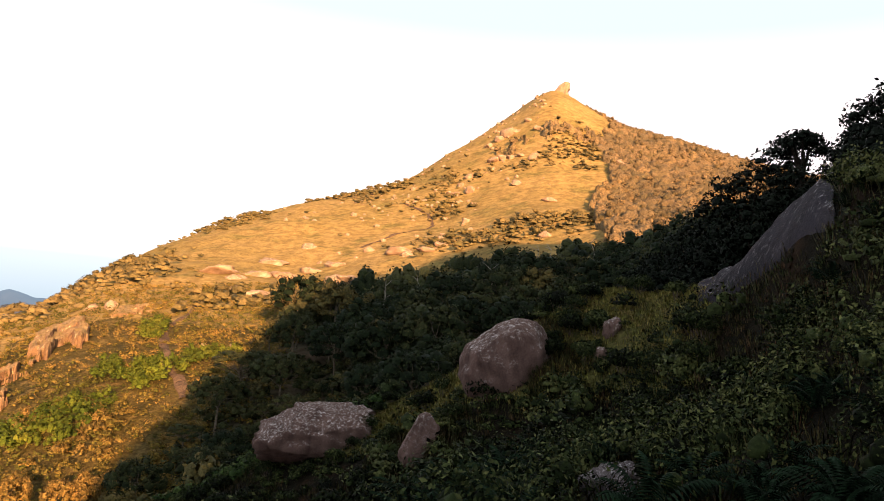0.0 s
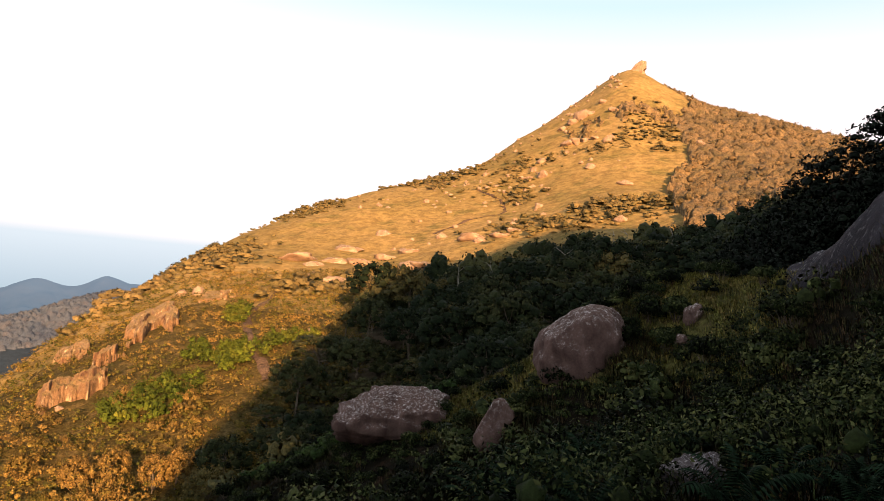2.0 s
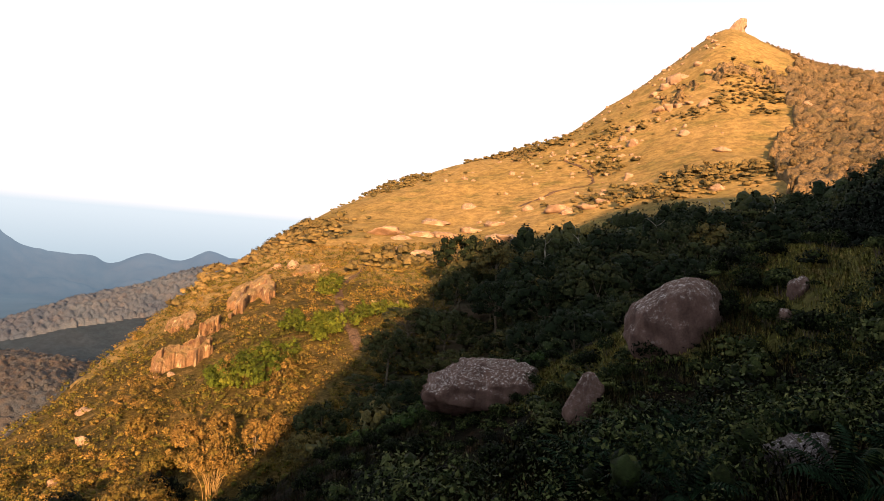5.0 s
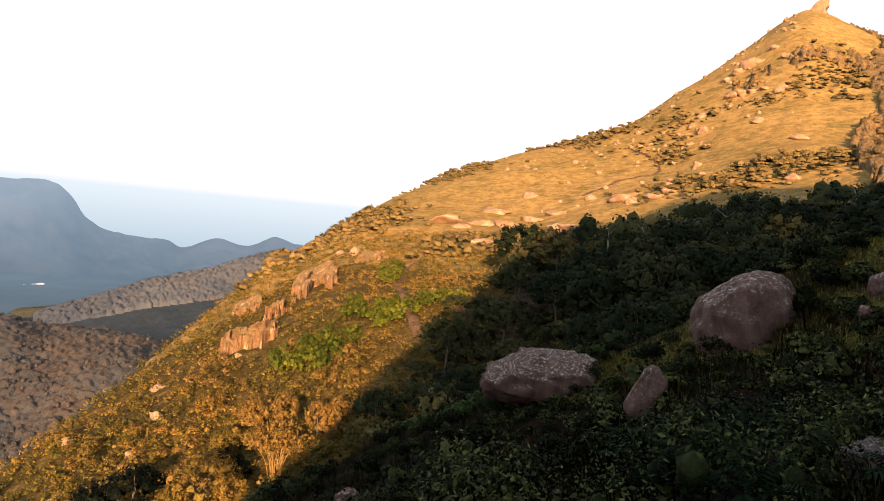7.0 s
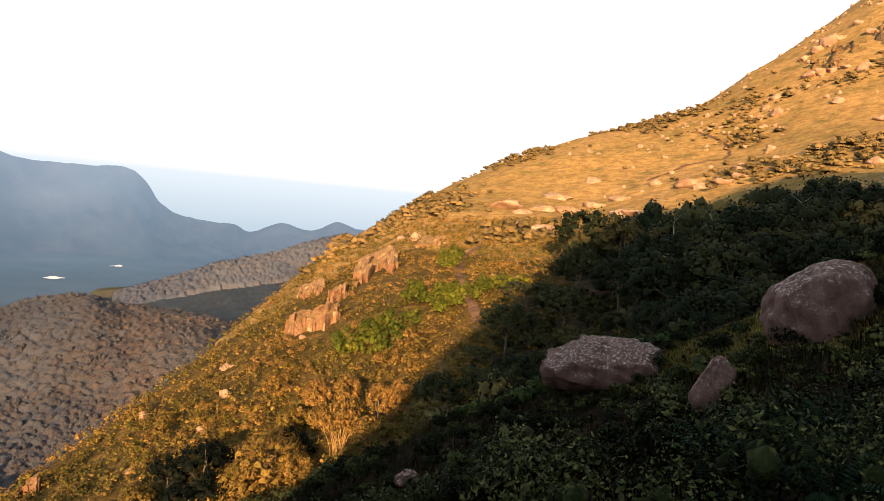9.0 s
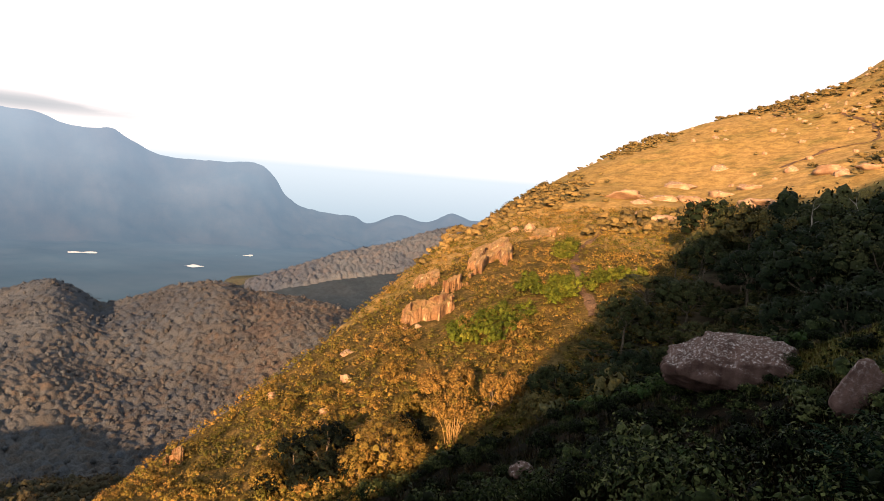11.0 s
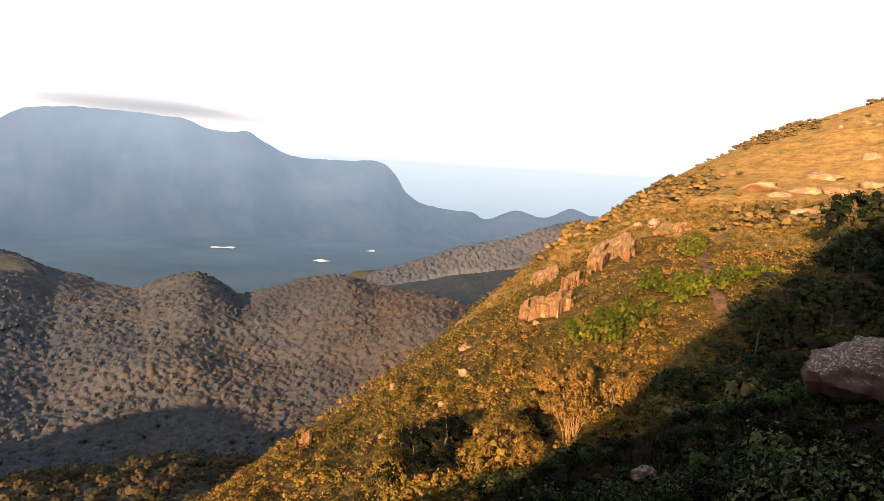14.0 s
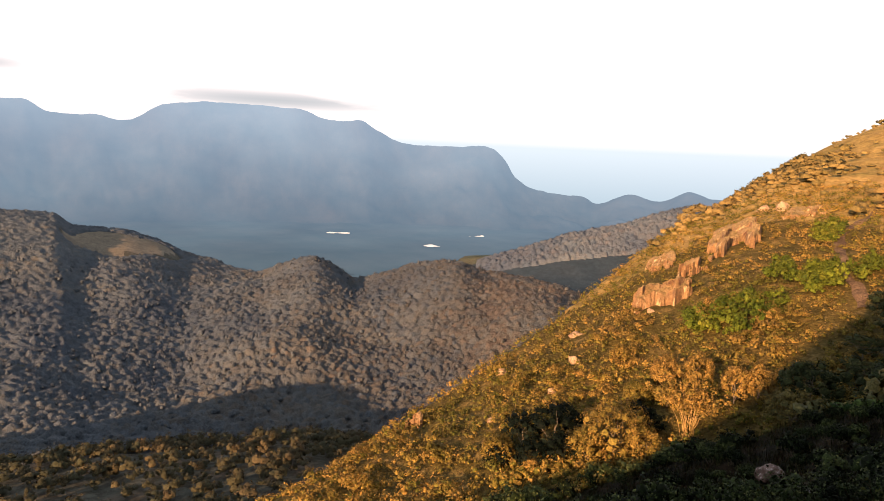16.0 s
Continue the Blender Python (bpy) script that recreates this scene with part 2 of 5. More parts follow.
# ---- the lie of the land: lines of the relief, each as (bearing, distance, height over the eye) ----
LINES = [
    # foot of the slope round the camera
    [(-140, 8, 0.2), (-90, 8, 0.6), (-60, 8, 0), (-34, 8, -1.6), (0, 8, -2.8), (20, 8, -4.0), (40, 8, -5.6), (60, 8, -6.5), (90, 8, -8), (110, 8, -8), (130, 8, -6.5), (160, 8, -2.5), (185, 8, -0.8), (220, 8, 0.2)],
    # the dip between camera and spur
    [(-140, 16, 3), (-90, 13, 4), (-60, 11, 2.5), (-34, 12, -0.4), (-24, 16, -2.4), (-15, 19, -3.9), (-5, 21, -5.2), (5, 24, -8), (13, 26, -10.2), (25, 28, -13.8), (40, 27, -17.4), (60, 24, -19.5), (90, 19, -20), (110, 18, -20), (130, 19, -17), (150, 20, -11), (170, 19, -5), (190, 18, -0.5), (220, 16, 3)],
    # crest of the near spur
    [(-140, 25, 7), (-90, 20, 8), (-60, 16, 6), (-34, 16, 3.0), (-30.8, 20, 3.4), (-23.7, 26, 1.6), (-17.7, 31, 0.9), (-13.6, 34, 0.6), (-9.1, 33, -0.9), (-4, 33, -2.8), (0.8, 36, -5.6), (7.5, 40, -8.8), (13.3, 42, -11.2), (16.2, 43, -12.8), (20, 44, -14.4), (26.3, 45, -17.8), (32.5, 46, -20.8), (39.7, 45, -24.2), (55, 42, -28), (70, 38, -30), (90, 36, -33), (130, 34, -28), (150, 32, -18), (170, 30, -8), (190, 30, 0), (220, 25, 7)],
    # gully behind the spur
    [(-140, 50, 14), (-90, 40, 10), (-60, 35, 4), (-34, 35, -2), (-20, 48, -6), (-10, 55, -8), (0, 60, -13), (10, 62, -17), (20, 58, -20.5), (30, 55, -24.5), (40, 52, -27), (55, 50, -30.5), (70, 48, -32), (90, 55, -46), (130, 60, -45), (150, 58, -25), (170, 55, -13), (190, 52, -2), (220, 50, 14)],
    # foot of the sunlit hill
    [(-140, 75, 26), (-90, 80, 22), (-60, 85, 12), (-34, 90, 8), (-20, 110, 4), (-10, 120, 0), (0, 120, -6), (10, 110, -11), (20, 95, -15.5), (25, 85, -18.7), (35, 70, -24.8), (45, 64, -27.8), (55, 60, -31.5), (70, 56, -34.5), (90, 62, -49), (130, 100, -68), (170, 80, -18), (190, 75, -4), (220, 75, 26)],
    # middle of the hill
    [(-140, 105, 45), (-90, 180, 60), (-60, 220, 45), (-34, 250, 40), (-20, 260, 40), (-10, 290, 50), (0, 280, 32), (10, 230, 8), (20, 180, -5), (27, 150, -12), (35, 112, -21.5), (45, 82, -28.8), (55, 70, -32.6), (70, 62, -36.5), (90, 68, -50), (130, 200, -105), (170, 105, -22), (190, 95, -5), (220, 105, 45)],
    # skyline of the hill; behind the camera stands the ridge that throws the evening shadow
    [(-60, 400, 95), (-34, 450, 83), (-24, 480, 102), (-19.1, 520, 126), (-14.4, 560, 146.5), (-11.2, 580, 170), (-10.2, 580, 176), (-8.7, 580, 181.3), (-4.7, 560, 151), (-1, 520, 114.5), (4.7, 450, 70), (13.2, 400, 42.3), (20.6, 340, 17.8), (26.5, 270, -2), (30, 230, -12.5), (33, 195, -16.3), (37.3, 150, -23.3), (41.6, 120, -27.3), (46.6, 100, -30.7), (55.7, 83, -35.4), (62.7, 75, -38.8), (67.3, 70, -39.6), (78, 68, -42), (90, 74, -53), (100, 112, -78), (108, 165, -125), (117, 275, -175)],
    # the drop behind it
    [(-140, 220, 20), (-34, 700, 30), (-8, 900, 80), (13, 700, -40), (26, 500, -90), (33, 300, -75), (45, 180, -85), (60, 150, -92), (75, 150, -97), (90, 160, -100), (127, 560, -190), (155, 300, -110), (190, 240, -40), (220, 220, 20)],
    # the wooded hollow
    [(-140, 450, -120), (-34, 1000, -100), (-8, 1200, -80), (13, 950, -120), (26, 700, -140), (33, 450, -140), (45, 330, -142), (55, 270, -131), (60, 265, -128), (68, 265, -125), (75, 270, -128), (90, 280, -128), (127, 750, -230), (190, 500, -150), (220, 450, -120)],
    [(-140, 700, -200), (-34, 1150, -160), (-8, 1350, -140), (13, 1050, -150), (26, 780, -150), (33, 600, -152), (45, 500, -172), (55, 460, -198), (60, 455, -204), (75, 460, -206), (90, 480, -195), (127, 900, -240), (190, 800, -230), (220, 700, -200)],
    # crest of the wooded ridge
    [(-140, 900, -260), (-34, 1300, -200), (0, 1500, -180), (26, 900, -165), (36, 720, -165.0), (41.3, 730, -157.5), (43.3, 735, -150.5), (46, 750, -147.4), (49, 765, -149.1), (52.4, 785, -139.6), (55.5, 800, -148.2), (58.3, 815, -163.4), (61.3, 830, -177.5), (62.6, 838, -163.3), (64.7, 850, -150.3), (67.5, 875, -164.0), (69.4, 900, -179.1), (70.7, 930, -180.7), (75.2, 1020, -175.7), (77, 1060, -161.5), (80.5, 1085, -145.9), (83.2, 1100, -142.0), (84.6, 1100, -122.6), (88, 1110, -119.7), (100, 1150, -110), (127, 1200, -240), (220, 900, -260)],
    [(-140, 1400, -380), (0, 1800, -350), (40, 1300, -340), (60, 1400, -400), (90, 1600, -380), (127, 1600, -360), (220, 1400, -380)],
    [(-140, 1900, -420), (0, 2100, -400), (30, 1900, -372), (45, 1900, -385), (52, 2000, -440), (90, 2100, -440), (220, 1900, -420)],
    # the second ridge
    [(-140, 2400, -430), (0, 2500, -300), (20, 2500, -200), (32.4, 2500, -171), (35.2, 2480, -204), (38.2, 2400, -246), (43, 2300, -289), (46, 2250, -330), (49.2, 2250, -375), (52.5, 2350, -436), (60, 2400, -441), (90, 2500, -441), (220, 2400, -430)],
    [(-140, 2900, -440), (30, 2950, -436), (50, 2800, -440), (220, 2900, -440)],
    [(-140, 4900, -440), (220, 4900, -440)],
]

# crest of the ridge behind the camera: distance to the left of the sun's line, height over the eye
BACK_RIDGE = [(430, -150), (408, -112), (393, -90), (372, -72), (352, -92), (322, -94), (300, -130), (200, -112), (120, -66), (50, -18), (35, -6), (22, 8), (17, 14), (13.6, 17.5), (10.5, 20.8), (7, 26), (5, 30), (-1, 36.5), (-8.5, 44), (-13.6, 51), (-26, 62), (-37, 76), (-59, 82), (-69, 89), (-91, 95), (-97, 87), (-103, 84), (-143, 98), (-300, 130)]
SUN_BEARING = 20.0
for lat, h in BACK_RIDGE:
    bearing = SUN_BEARING + math.degrees(math.atan2(lat, -120.0))
    LINES[6].append(((bearing + 140) % 360 - 140, math.hypot(lat, 120.0), h))
LINES[6].sort()
first = LINES[6][0]
last = LINES[6][-1]
share = (220 - last[0]) / (first[0] + 360 - last[0])
seam = tuple(p + (q - p) * share for p, q in zip(last[1:], first[1:]))
LINES[6] = [(-140, *seam), *LINES[6], (220, *seam)]


def slopes(x, y):
    """Monotone cubic tangents along the last axis."""
    h = np.diff(x, axis=-1)
    d = np.diff(y, axis=-1) / h
    m = np.zeros_like(y)
    a, b = d[..., :-1], d[..., 1:]
    ok = a * b > 0
    w1, w2 = 2 * h[..., 1:] + h[..., :-1], h[..., 1:] + 2 * h[..., :-1]
    with np.errstate(divide="ignore", invalid="ignore"):
        m[..., 1:-1] = np.where(ok, (w1 + w2) / (w1 / a + w2 / b), 0)
    m[..., 0], m[..., -1] = d[..., 0], d[..., -1]
    return m


def cubic(x, y, m, i, q):
    """Hermite value at q in the interval i of knots along the last axis."""
    take = lambda v, j: np.take_along_axis(np.broadcast_to(v, q.shape + v.shape[-1:]), j[..., None], -1)[..., 0]
    x0, x1, y0, y1, m0, m1 = take(x, i), take(x, i + 1), take(y, i), take(y, i + 1), take(m, i), take(m, i + 1)
    h = x1 - x0
    t = np.clip((q - x0) / h, 0, 1)
    return y0 * (1 + 2 * t) * (1 - t) ** 2 + h * m0 * t * (1 - t) ** 2 + y1 * t * t * (3 - 2 * t) + h * m1 * t * t * (t - 1)


CURVES = []
for line in LINES:
    k = np.array(line, float).T
    CURVES.append((k[0], k[1], k[2], slopes(k[0], k[1]), slopes(k[0], k[2])))


def knots(az):
    """Distances and heights of all lines at these bearings (degrees, to the left of the y axis)."""
    az = (np.asarray(az, float) + 140) % 360 - 140
    rs, hs = [np.full(az.shape, 0.5)], [np.full(az.shape, -1.65)]
    for x, r, h, mr, mh in CURVES:
        i = np.clip(np.searchsorted(x, az) - 1, 0, len(x) - 2)
        rs.append(cubic(x, r, mr, i, az))
        hs.append(cubic(x, h, mh, i, az))
    return np.stack(rs, -1), np.stack(hs, -1)


def value_noise(x, y, seed=0):
    """Smooth noise from -1 to 1."""
    xi, yi = np.floor(x).astype(np.int64), np.floor(y).astype(np.int64)
    fx, fy = x - xi, y - yi
    fx, fy = fx * fx * (3 - 2 * fx), fy * fy * (3 - 2 * fy)

    def lattice(a, b):
        n = (a * 374761393 + b * 668265263 + seed * 974634777) & 0x7FFFFFFF
        n = ((n ^ (n >> 13)) * 1274126177) & 0x7FFFFFFF
        return ((n ^ (n >> 16)) & 0xFFFF) / 32767.5 - 1
    return (lattice(xi, yi) * (1 - fx) + lattice(xi + 1, yi) * fx) * (1 - fy) + (lattice(xi, yi + 1) * (1 - fx) + lattice(xi + 1, yi + 1) * fx) * fy


def fractal(x, y, octaves=5, seed=0):
    total, size = 0, 1.0
    for o in range(octaves):
        total = total + size * value_noise(x * 2 ** o, y * 2 ** o, seed + o)
        size *= 0.5
    return total


def relief(az, r):
    """Ground height over the eye at bearing and distance."""
    az, r = np.broadcast_arrays(np.asarray(az, float), np.asarray(r, float))
    rs, hs = knots(az)
    i = np.clip((r[..., None] >= rs).sum(-1) - 1, 0, rs.shape[-1] - 2)
    h = cubic(rs, hs, slopes(rs, hs), i, r)
    a = np.radians(az)
    x, y = -np.sin(a) * r, np.cos(a) * r
    near = np.clip((r - 3) / 20, 0, 1)
    h = h + near * 0.35 * fractal(x / 4, y / 4, 4, 3)
    h = h + np.clip((r - 5) / 6, 0, 1) * np.clip((52 - r) / 10, 0, 1) * 0.16 * fractal(x / 1.5, y / 1.5, 3, 5)
    far = np.clip((r - 60) / 200, 0, 1) * np.clip((2700 - r) / 400, 0, 1) * np.clip((85 - abs(az - 25)) / 10, 0, 1)
    # the side of the wooded ridge is rounder than its crest
    u = np.clip((r - rs[..., 10]) / (rs[..., 11] - rs[..., 10]), 0, 1)
    fill = np.clip(np.interp(az, (41, 52, 61, 65, 75, 80, 84, 88), (-160, -146, -159, -157, -174, -152, -142, -128)) - hs[..., 11], 0, 30)
    fade = np.clip((u - 0.68) / 0.28, 0, 1)
    h = h + np.where((az > 40) & (az < 88), 0.75 * fill * u * (1 - fade * fade * (3 - 2 * fade)), 0)
    h = h + np.exp(-((r - 620) / 95) ** 2) * np.clip((az - 38) / 6, 0, 1) * np.clip((95 - az) / 6, 0, 1) * 11 * fractal(x / 110, y / 110, 3, 31)
    return h + far * (1.6 * fractal(x / 45, y / 45, 5, 11) + np.clip((r - 620) / 200, 0, 1) * 5 * fractal(x / 150, y / 150, 4, 21))


def place(az, r, up=0.0):
    """The point of the ground at bearing and distance, in the world."""
    a = radians(az)
    return Vector((-math.sin(a) * r, math.cos(a) * r, EYE + float(relief(az, r)) + up))


def toward(az, el, r):
    """The point at bearing, elevation and plan distance from the eye."""
    a = radians(az)
    return Vector((-math.sin(a) * r, math.cos(a) * r, EYE + r * math.tan(radians(el))))


def on_ground(az, el, near=50.0):
    """Bearing and distance where the line of sight at this elevation first meets the ground past the given distance."""
    r = np.geomspace(near, 2600, 3000)
    over = relief(np.full(r.shape, az), r) - r * math.tan(radians(el))
    k = int(np.argmax(over > 0))
    return float(r[k]) if over[k] > 0 else 0.0


def mesh_object(name, verts, faces, mats, index=None, smooth=True):
    me = bpy.data.meshes.new(name)
    me.from_pydata(verts, [], faces)
    for m in mats:
        me.materials.append(m)
    if index is not None:
        me.polygons.foreach_set("material_index", np.asarray(index, np.int32))
    me.polygons.foreach_set("use_smooth", np.full(len(me.polygons), smooth))
    me.update()
    return new(name, me)


def wood_limit(az):
    """How far out the trees of the shaded gully reach."""
    return np.interp(az, (-36, -20, -10, -3, 2, 9, 12, 15, 18, 24), (190, 168, 150, 160, 152, 142, 122, 98, 80, 58))


def build_ground():
    az = np.concatenate([np.arange(-140, -42, 2.0), np.arange(-42, 96, 0.42), np.arange(96, 220, 2.0)])
    steps = [14, 16, 24, 16, 16, 40, 44, 8, 16, 22, 22, 6, 8, 16, 6, 6]
    rs, hs = knots(az)
    rings, seg = [], []
    for k, n in enumerate(steps):
        for j in range(n):
            rings.append(rs[:, k] + (rs[:, k + 1] - rs[:, k]) * j / n)
            seg.append(k)
    rings.append(rs[:, -1])
    r = np.stack(rings)
    h = relief(np.broadcast_to(az, r.shape), r)
    a = np.radians(az)
    v = np.stack([-np.sin(a) * r, np.cos(a) * r, h + EYE], -1)
    nr, na = r.shape
    j, i = np.meshgrid(np.arange(nr - 1), np.arange(na), indexing="ij")
    i2 = (i + 1) % na
    f = np.stack([j * na + i, (j + 1) * na + i, (j + 1) * na + i2, j * na + i2], -1).reshape(-1, 4)
    fan = [(nr * na, k, (k + 1) % na) for k in range(na)]
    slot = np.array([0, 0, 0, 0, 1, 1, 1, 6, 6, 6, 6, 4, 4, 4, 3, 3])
    shady = (az > -42) & (az < 24)
    wood = r[:-1] < np.where(shady, wood_limit(az), 0)
    kind = np.repeat(slot[np.array(seg)], na)
    x, y = v[..., 0][:-1], v[..., 1][:-1]
    scrub = (np.broadcast_to(az, wood.shape) > 10) & (r[:-1] < np.interp(az, (10, 14, 23, 30, 38, 45), (120, 140, 150, 150, 135, 110)) + 14 * fractal(x / 16, y / 16, 4, 6))
    kind = np.where((kind == 1) & scrub.ravel(), 5, kind)
    crest_r = knots(az)[0][:, 3]
    turf = (abs(r[:-1] - crest_r + 2.5) < 4.5 + 3.0 * fractal(x / 6, y / 6, 3, 97)) & (az < 8) & (az > -22.5 + 1.5 * np.sin(r[:-1] * 1.7))
    kind = np.where((kind == 0) & turf.ravel(), 7, kind)
    knoll = ((np.broadcast_to(az, wood.shape) - 80) / 4) ** 2 + ((r[:-1] - 985) / 75) ** 2 < 1
    kind = np.where(knoll.ravel(), 8, kind)
    kind = np.where(((kind == 1) | (kind == 5)) & wood.ravel(), 2, kind)
    index = np.concatenate([kind, np.zeros(na, int)])
    v = np.concatenate([v.reshape(-1, 3), [[0, 0, EYE - 1.65]]])
    ob = mesh_object("ground", v.tolist(), f.tolist() + fan, [SHADE_SOIL, HILL_GRASS, FOREST_SOIL, VALLEY_SOIL, SHADED_RIDGE_FOOT, SHADED_SCRUB_SOIL, WOODLAND_SOIL, CREST_SOIL, KNOLL_GRASS], index)
    return tagged(ob, "mountain slopes of dry golden grass, soil and wooded valley", "ground", kind="structure")


build_ground()


# ---- distance: the blue range, the haze behind it, lakes ----
RANGE_LINE = [(20, -250), (31.3, -230), (33, -200), (35.3, -268), (37.8, -234), (40.5, -308), (41.5, -270), (44.6, -254), (47.4, -166), (48.4, -60), (49.6, 18), (50.7, 30), (52.5, 15), (57, 18), (59.5, 95), (61.1, 154), (63.3, 142), (66.1, 204), (72.5, 217), (76.6, 186), (79.4, 78), (81.8, 102), (84.4, 102), (86.3, 168), (88, 160), (96, 140), (110, 60)]


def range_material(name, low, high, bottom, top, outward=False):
    """Woods and bare slopes behind kilometres of blue air; the backdrop's haze is painted as emission, low to high."""
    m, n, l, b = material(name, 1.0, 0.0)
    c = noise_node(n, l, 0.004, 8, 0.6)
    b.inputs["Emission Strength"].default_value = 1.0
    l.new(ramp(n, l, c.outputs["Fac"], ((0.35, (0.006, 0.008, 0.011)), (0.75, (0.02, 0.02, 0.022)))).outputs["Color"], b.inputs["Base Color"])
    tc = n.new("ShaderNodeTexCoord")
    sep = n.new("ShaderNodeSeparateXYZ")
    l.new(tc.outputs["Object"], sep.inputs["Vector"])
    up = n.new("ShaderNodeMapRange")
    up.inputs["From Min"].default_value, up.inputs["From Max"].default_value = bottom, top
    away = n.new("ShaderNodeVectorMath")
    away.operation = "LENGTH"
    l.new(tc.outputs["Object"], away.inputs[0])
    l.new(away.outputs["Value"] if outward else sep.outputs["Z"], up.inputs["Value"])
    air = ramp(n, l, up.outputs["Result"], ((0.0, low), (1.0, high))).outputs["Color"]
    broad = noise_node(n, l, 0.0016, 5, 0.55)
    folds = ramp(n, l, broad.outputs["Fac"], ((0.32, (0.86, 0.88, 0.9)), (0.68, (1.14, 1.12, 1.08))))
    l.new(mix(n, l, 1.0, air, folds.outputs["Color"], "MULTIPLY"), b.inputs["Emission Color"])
    return m


def build_plain():
    """The far valley floor in the haze, with low rises."""
    az = np.arange(20, 112, 0.5)
    r = np.linspace(1500, 3720, 60)[:, None] + 0 * az
    a = np.radians(az)
    x, y = -np.sin(a) * r, np.cos(a) * r
    h = -437 + 16 * np.clip(fractal(x / 260, y / 260, 4, 17) - 0.35, 0, 1)
    nr, na = r.shape
    j, q = np.meshgrid(np.arange(nr - 1), np.arange(na - 1), indexing="ij")
    f = np.stack([j * na + q, (j + 1) * na + q, (j + 1) * na + q + 1, j * na + q + 1], -1).reshape(-1, 4)
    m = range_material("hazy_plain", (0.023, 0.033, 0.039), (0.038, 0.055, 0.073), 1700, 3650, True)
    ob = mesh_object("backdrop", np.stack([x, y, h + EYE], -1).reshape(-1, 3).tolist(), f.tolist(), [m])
    tagged(ob, "hazy blue valley floor far below the mountain", "valley floor", kind="structure")


def build_range():
    k = np.array(RANGE_LINE, float).T
    az = np.arange(20, 110, 0.15)
    m = slopes(k[0], k[1])
    i = np.clip(np.searchsorted(k[0], az) - 1, 0, len(k[0]) - 2)
    top = cubic(k[0], k[1], m, i, az)
    t = np.linspace(0, 1, 30)[:, None]
    r = 3650 + 650 * t + 0 * az
    a = np.radians(az)
    x, y = -np.sin(a) * r, np.cos(a) * r
    rough = fractal(x / 300, y / 300, 6, 5)
    h = -440 + (top + 440) * (t ** 1.25) + 45 * rough * np.sin(np.pi * t) + 5 * fractal(x / 80, y / 80, 4, 8) * np.minimum(1, 4 * t)
    v = np.stack([x, y, h + EYE], -1)
    nr, na = r.shape
    j, q = np.meshgrid(np.arange(nr - 1), np.arange(na - 1), indexing="ij")
    f = np.stack([j * na + q, (j + 1) * na + q, (j + 1) * na + q + 1, j * na + q + 1], -1).reshape(-1, 4)
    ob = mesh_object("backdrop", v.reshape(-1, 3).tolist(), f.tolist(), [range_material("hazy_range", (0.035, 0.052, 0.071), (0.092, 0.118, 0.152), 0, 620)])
    tagged(ob, "distant blue mountain range standing in evening haze", "mountain range", kind="structure")


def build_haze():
    """The bank of haze along the horizon, painted on a glowing ring far behind everything: pale blue, fading out
    upwards.
    """
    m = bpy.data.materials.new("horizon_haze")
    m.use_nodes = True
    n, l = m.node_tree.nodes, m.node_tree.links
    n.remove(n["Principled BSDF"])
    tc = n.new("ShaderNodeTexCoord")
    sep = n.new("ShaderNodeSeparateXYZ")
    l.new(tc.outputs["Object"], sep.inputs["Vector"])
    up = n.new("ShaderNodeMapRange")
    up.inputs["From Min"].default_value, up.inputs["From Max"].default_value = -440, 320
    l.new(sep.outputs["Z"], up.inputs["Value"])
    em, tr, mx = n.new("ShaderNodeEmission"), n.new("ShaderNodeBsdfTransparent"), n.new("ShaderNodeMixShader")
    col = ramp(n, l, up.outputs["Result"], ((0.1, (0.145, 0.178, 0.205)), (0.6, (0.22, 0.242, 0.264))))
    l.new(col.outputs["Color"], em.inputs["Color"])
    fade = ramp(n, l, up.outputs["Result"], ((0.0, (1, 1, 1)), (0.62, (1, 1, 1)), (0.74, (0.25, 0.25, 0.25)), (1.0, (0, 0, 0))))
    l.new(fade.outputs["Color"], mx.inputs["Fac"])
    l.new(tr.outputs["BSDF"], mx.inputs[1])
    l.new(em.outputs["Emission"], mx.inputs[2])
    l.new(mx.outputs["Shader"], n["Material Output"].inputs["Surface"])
    v, f = [], []
    steps = 180
    for k in range(steps):
        a = 2 * math.pi * k / steps
        for z in (-440, 320):
            v.append((-math.sin(a) * 4880, math.cos(a) * 4880, z))
        f.append((2 * k, 2 * ((k + 1) % steps), 2 * ((k + 1) % steps) + 1, 2 * k + 1))
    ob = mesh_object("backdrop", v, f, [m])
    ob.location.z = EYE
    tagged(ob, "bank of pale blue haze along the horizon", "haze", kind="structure")


